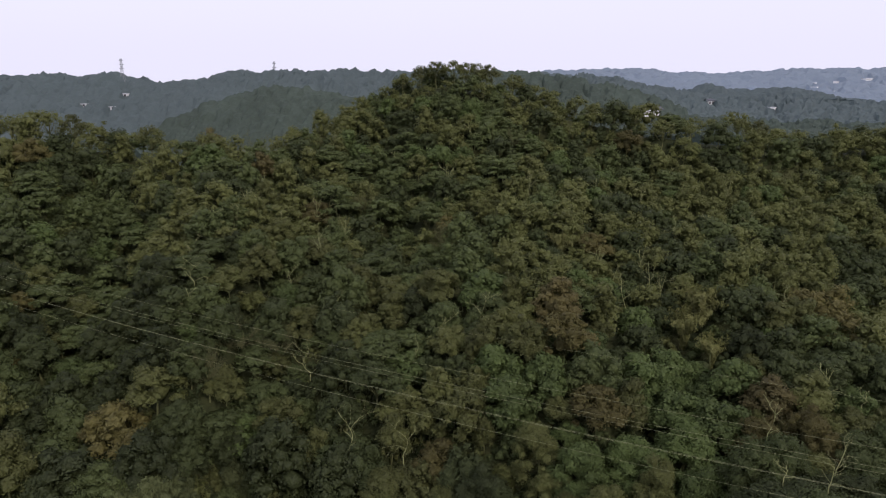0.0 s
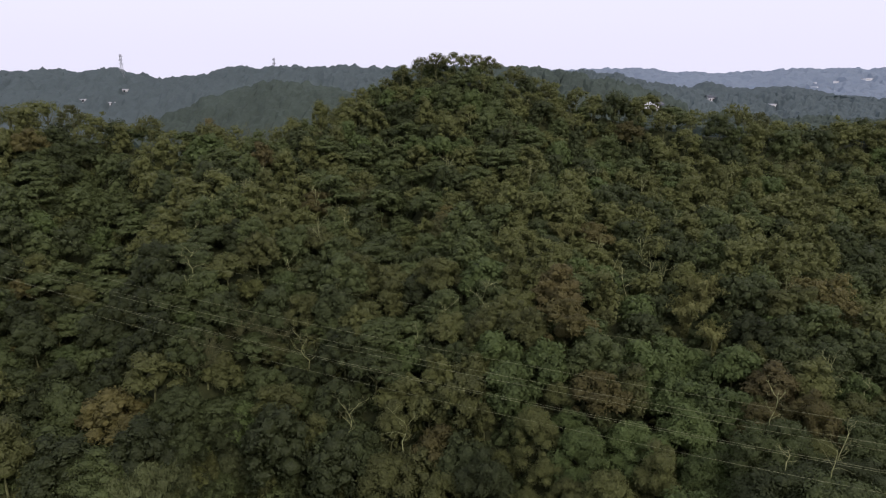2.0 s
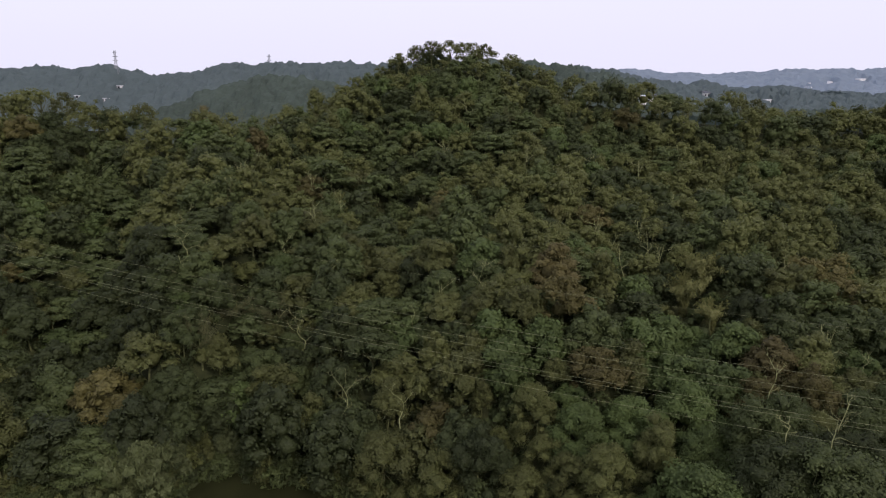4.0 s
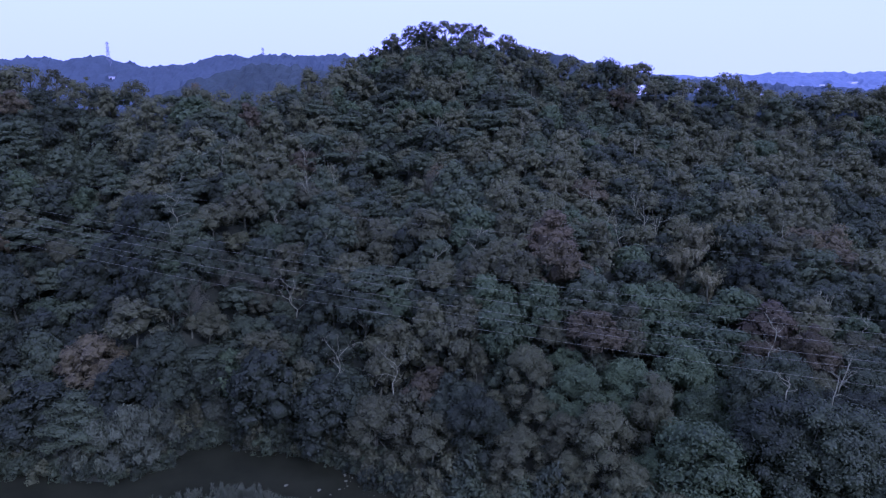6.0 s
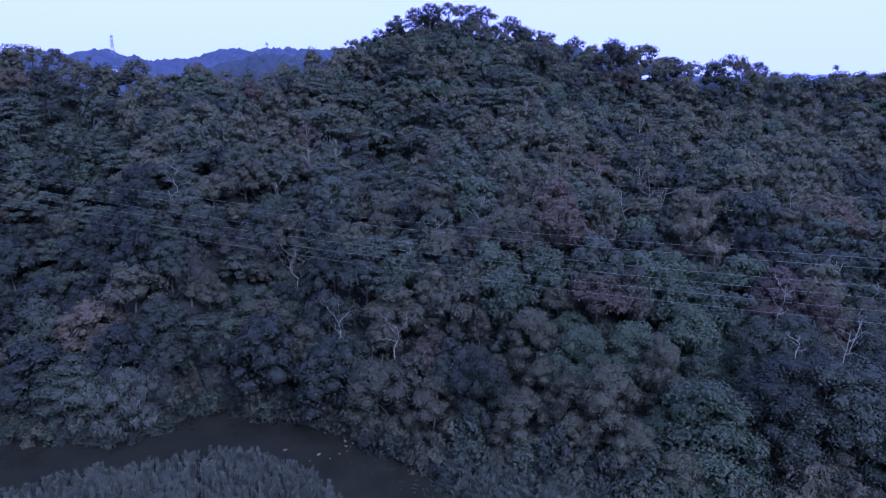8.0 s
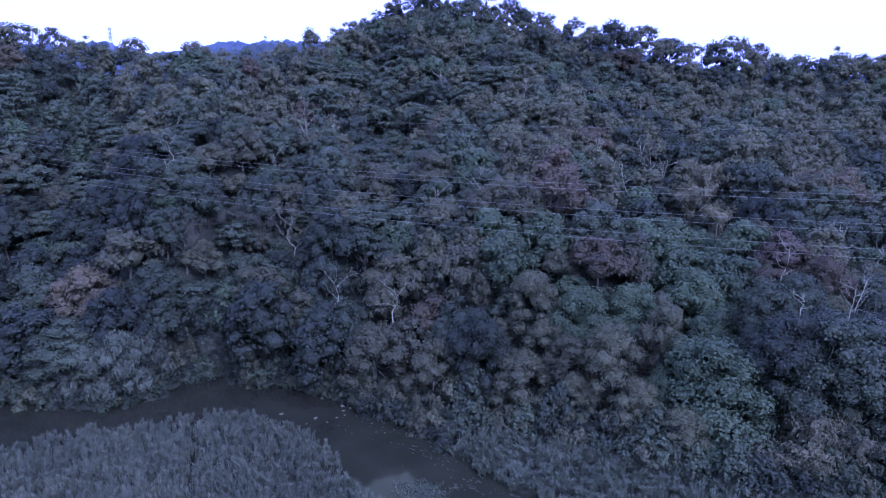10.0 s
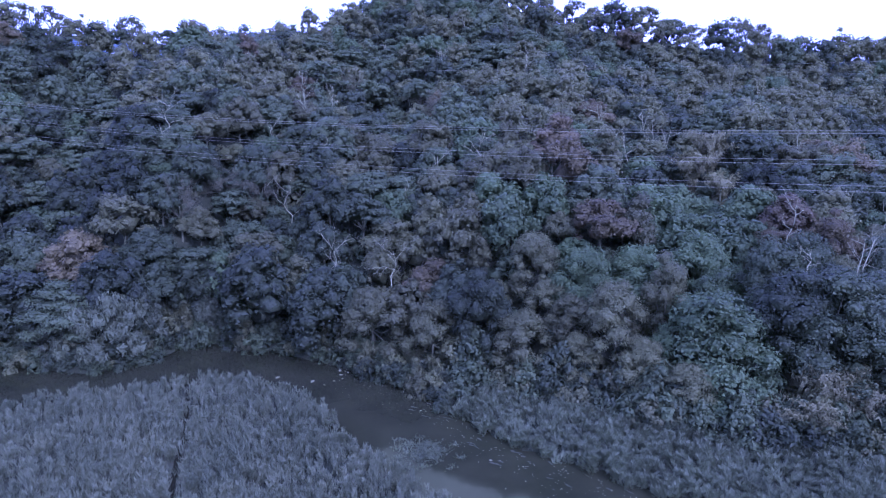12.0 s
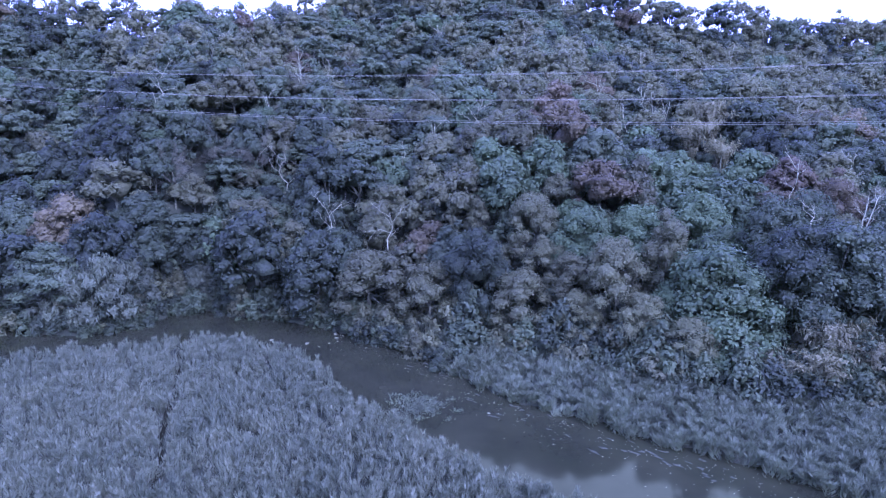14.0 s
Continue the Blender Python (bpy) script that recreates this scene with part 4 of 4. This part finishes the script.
def build_flecks():
    rng = np.random.default_rng(73)
    pieces = []
    for i in range(420):
        x = rng.uniform(-14, 34)
        shore, reeds = float(np.interp(x, SHORE_X, SHORE_Y)), float(np.interp(x, REED_X, REED_Y))
        y = shore - 0.4 - abs(rng.normal()) * 4.0
        if y < reeds + 0.5:
            continue
        s = rng.uniform(0.018, 0.05)
        v, f = BALL1
        pieces.append((v * [s * rng.uniform(0.8, 2), s, s * 0.35] + [x, y, 0.01], f))
    v, f = join(pieces)
    ob = new("foam_flecks", mesh("foam_flecks", v, f, [FOAM]))
    tagged(ob, "pale foam flecks and litter drifting along the bank", "foam", kind="stuff")


def build_floating_weed():
    """Thin rafts of weed strung out along the stream."""
    rng = np.random.default_rng(79)
    pieces = []
    for i in range(46):
        x = rng.uniform(-3, 30)
        shore, reeds = float(np.interp(x, SHORE_X, SHORE_Y)), float(np.interp(x, REED_X, REED_Y))
        y = shore - rng.uniform(0.6, 6.5)
        if y < reeds + 1.2:
            continue
        v, f = BALL2
        w = v * (1 + 0.35 * rng.normal(size=(len(v), 1)).clip(-1.6, 1.6)) * [rng.uniform(0.12, 0.6), rng.uniform(0.05, 0.16), 0.03]
        turn = -0.62 + rng.normal() * 0.2
        c, q = math.cos(turn), math.sin(turn)
        pieces.append((np.stack([w[:, 0] * c - w[:, 1] * q + x, w[:, 0] * q + w[:, 1] * c + y, w[:, 2] + 0.006], 1), f))
    v, f = join(pieces)
    ob = new("floating_weed", mesh("floating_weed", v, f, [WEED]))
    tagged(ob, "thin rafts of drab floating weed along the bank", "weed", kind="stuff")


build_flecks()
build_floating_weed()


# ---- overhead line ----
def build_wires():
    for off in (80.2, 84.6):
        for level in (37.0, 34.2, 31.75):
            x = np.arange(-150, 131, 4.0)
            p = np.stack([x, off - 0.49 * x, level + 0.00042 * (x + 18) ** 2], 1)
            v, f = tube(p, np.full(len(x), 0.0105), 5)
            tagged(new("power_line", mesh("power_line", v, f, [CABLE], None, True)), "thin grey power cable sagging across the valley", "power line", "cables of the overhead line")
    x = np.arange(-150, 131, 4.0)
    v, f = tube(np.stack([x, 82.4 - 0.49 * x, 43.6 + 0.0003 * (x + 18) ** 2], 1), np.full(len(x), 0.006), 5)
    tagged(new("earth_wire", mesh("earth_wire", v, f, [CABLE], None, True)), "very thin grey earth wire above the power cables", "power line")


build_wires()


# ---- pylons on the far ridge ----
def pylon(x, y, top, tall, wide):
    ob = new("pylon")
    ob.location = (x, y, top - tall)
    tagged(ob, "grey steel lattice pylon on the far wooded ridge", "pylon", "pylons on the ridge")

    def half(z):
        return wide * (1 - 0.82 * min(z / (tall * 0.72), 1)) * 0.5

    corners = ((-1, -1), (1, -1), (1, 1), (-1, 1))
    zs = np.linspace(0, tall, 9)
    for sx, sy in corners:
        v, f = tube([(sx * half(z), sy * half(z), z) for z in zs], np.full(9, 0.11), 4)
        part("leg", mesh("leg", v, f, [STEEL]), ob)
    for a, b in zip(corners, corners[1:] + corners[:1]):
        for i in range(8):
            z0, z1 = zs[i], zs[i + 1]
            p, q = (a, b) if i % 2 else (b, a)
            v, f = tube([(p[0] * half(z0), p[1] * half(z0), z0), (q[0] * half(z1), q[1] * half(z1), z1)], [0.06, 0.06], 4)
            part("brace", mesh("brace", v, f, [STEEL]), ob)
    for z, arm in ((tall * 0.74, 1.7), (tall * 0.84, 1.6), (tall * 0.94, 1.4)):
        v, f = join([tube([(-arm, 0, z), (0, 0, z + 0.5), (arm, 0, z)], [0.09, 0.16, 0.09], 4), tube([(-arm, 0, z), (arm, 0, z)], [0.1, 0.1], 4)])
        part("crossarm", mesh("crossarm", v, f, [STEEL]), ob)


pylon(-205.7, 448, 80.5, 24, 5.0)
pylon(-118.7, 489, 79.2, 26, 5.0)


# ---- houses in the distance ----
def house(x, y, wide, deep, tall, turn, roof_material, flat=False, words="white house"):
    z = float(height(x, y))
    ob = new("house")
    ob.matrix_basis = pose(x, y, z - 0.3, 0, 0, turn)
    tagged(ob, words, "house", "houses in the distance")
    part("wall", mesh("wall", *box(-wide / 2, wide / 2, -deep / 2, deep / 2, 0, tall), [PLASTER]), ob)
    if flat:
        part("roof", mesh("roof", *box(-wide / 2 - 0.4, wide / 2 + 0.4, -deep / 2 - 0.4, deep / 2 + 0.4, tall, tall + 0.4), [roof_material]), ob)
    else:
        h, e = tall + deep * 0.28, 0.6
        v = np.array([(sx * (wide / 2 + e), sy * (deep / 2 + e), tall + dz) for sx in (-1, 1) for sy in (-1, 1) for dz in (0, 0.25)] + [(sx * (wide / 2 + e), 0, h + dz) for sx in (-1, 1) for dz in (0, 0.25)])
        f = [(0, 4, 10), (0, 10, 8), (1, 9, 11), (1, 11, 5), (2, 8, 10), (2, 10, 6), (3, 7, 11), (3, 11, 9), (0, 1, 5), (0, 5, 4), (2, 6, 7), (2, 7, 3),
             (0, 8, 9), (0, 9, 1), (2, 3, 9), (2, 9, 8), (4, 5, 11), (4, 11, 10), (6, 10, 11), (6, 11, 7)]
        part("roof", mesh("roof", v, f, [roof_material]), ob)
        part("gable", mesh("gable", np.array([(sx * wide / 2, sy * deep / 2, tall) for sx in (-1, 1) for sy in (-1, 1)] + [(-wide / 2, 0, h - 0.1), (wide / 2, 0, h - 0.1)]),
                           [(0, 1, 4), (2, 5, 3), (0, 4, 5), (0, 5, 2), (1, 3, 5), (1, 5, 4)], [PLASTER]), ob)
    count = max(2, int(wide / 3.5))
    for level in range(max(1, int(tall / 3))):
        for i in range(count):
            cx = -wide / 2 + wide * (i + 0.5) / count
            part("window", mesh("window", *box(cx - 0.6, cx + 0.6, -deep / 2 - 0.04, -deep / 2 + 0.1, 1.0 + 3 * level, 2.4 + 3 * level), [PANE]), ob)


HOUSES = [(94, 327), (99, 331), (93, 318), (92, 310), (207, 443), (216, 447), (207, 437), (-198, 435), (-201, 419), (170, 451), (-216, 419)]
FAR_BUILDINGS = ((670, 1280, 11, 4), (688, 1318, 8, 4), (684, 1244, 10, 3), (805, 1345, 30, 4), (790, 1300, 20, 4), (732, 1322, 7, 4), (640, 1262, 6, 4), (850, 1330, 9, 4))
HOUSES += [b[:2] for b in FAR_BUILDINGS]
house(94, 327, 7, 5, 2.8, 35, PALE_ROOF, False, "white house with a pale pitched roof among trees")
house(99, 331, 6, 5, 2.6, 20, DARK_ROOF, False, "small white house with a dark pitched roof")
house(207, 443, 6, 5, 3.0, 15, PALE_ROOF, True, "white house with a flat roof")
house(216, 447, 4.5, 4, 2.6, -10, PALE_ROOF, False, "small white house with a pale roof")
house(-198, 436, 7, 4, 2.6, 20, PALE_ROOF, True, "white flat-roofed house on the wooded ridge")
house(-201, 420, 5, 3, 2.4, -15, PALE_ROOF, True, "small white house on the wooded ridge")
house(170, 451, 5, 4, 3.0, 25, DARK_ROOF, False, "small white house with a dark roof in the valley")
house(-216, 419, 5, 3, 2.2, 10, PALE_ROOF, True, "low white house on the wooded ridge")
for i, (x, y, wide, tall) in enumerate(FAR_BUILDINGS):
    house(x, y, wide, 9, tall, 30 + 14 * (i % 3), PALE_ROOF, True, "pale flat-roofed building on the distant hillside")



# ---- woods on the ranges behind ----
def canopy(name, label, bound, y0, y1, step, wide, tall, material, lowest):
    """A closed canopy over the far slopes: rounded crowns side by side."""
    rng = np.random.default_rng(83 + len(name))
    gx, gy = np.meshgrid(np.arange(*bound, step), np.arange(y0, y1, step))
    gx, gy = gx + rng.uniform(-0.3, 0.3, gx.shape) * step, gy + rng.uniform(-0.3, 0.3, gy.shape) * step
    z = height(gx, gy)
    # the crown whose middle is nearest
    jit = rng.uniform(0, 1, (3, 64, 64))
    ci, cj = np.floor(gx / wide).astype(int), np.floor(gy / wide).astype(int)
    near, lift = np.full(gx.shape, 9.0), np.zeros(gx.shape)
    for di in (-1, 0, 1):
        for dj in (-1, 0, 1):
            a, b = (ci + di) % 64, (cj + dj) % 64
            d = np.hypot((ci + di + jit[0, a, b]) - gx / wide, (cj + dj + jit[1, a, b]) - gy / wide)
            lift = np.where(d < near, jit[2, a, b], lift)
            near = np.minimum(near, d)
    dome = np.sqrt(np.clip(1 - (near / 0.95) ** 2, 0, 1))
    wave = np.sin(gx / 17 + 2 * np.sin(gy / 23)) * np.sin(gy / 14 + 1.3)
    up = tall * (0.62 * dome + 0.45 * lift * dome + 0.3 * wave - 0.1) + rng.normal(size=gx.shape) * 0.09 * tall
    keep = (np.abs(gx) < 0.72 * gy) & (z > lowest) & (gy > np.interp(gx, RIDGE_X, RIDGE_Y) + 12)
    for hx, hy in HOUSES:
        keep &= np.hypot(gx - hx, (gy - hy + 4) * 0.5) > (1.9 if hy < 600 else 9)
    v = np.stack([gx, gy, np.where(keep, z + up, z - 0.6)], -1).reshape(-1, 3)
    w = gx.shape[1]
    i, j = np.meshgrid(np.arange(w - 1), np.arange(gx.shape[0] - 1))
    a = (j * w + i).ravel()
    f = np.concatenate([np.stack([a, a + 1, a + w + 1], 1), np.stack([a, a + w + 1, a + w], 1)])
    f = f[keep.ravel()[f].any(axis=1)]
    ob = new(name, mesh(name, v, f, [material]))
    tagged(ob, label, "woodland", kind="stuff")


# nearest range: slight haze mixed into its green
canopy("back_woodland", "dark green woodland just behind with light bluish haze in its colour", (-270, 270), 236, 386, 1.5, 6.5, 7.0, BACK_WOOD_HAZED, 20)
# these three carry painted haze in their base colour
canopy("far_woodland", "woodland on the far ridge with blue-green haze painted into its colour", (-345, 345), 384, 480, 1.7, 7.0, 7.0, FAR_WOOD_HAZED, 20)
canopy("valley_woodland", "woods on the valley hills with blue-green haze painted into their colour", (110, 670), 470, 930, 4.2, 11.0, 8.0, FAR_WOOD_HAZED, 20)
canopy("farthest_woodland", "woods on the farthest ridge with pale blue haze painted into their colour", (150, 1090), 940, 1560, 8.0, 20.0, 11.0, FARTHEST_WOOD_HAZED, 16)
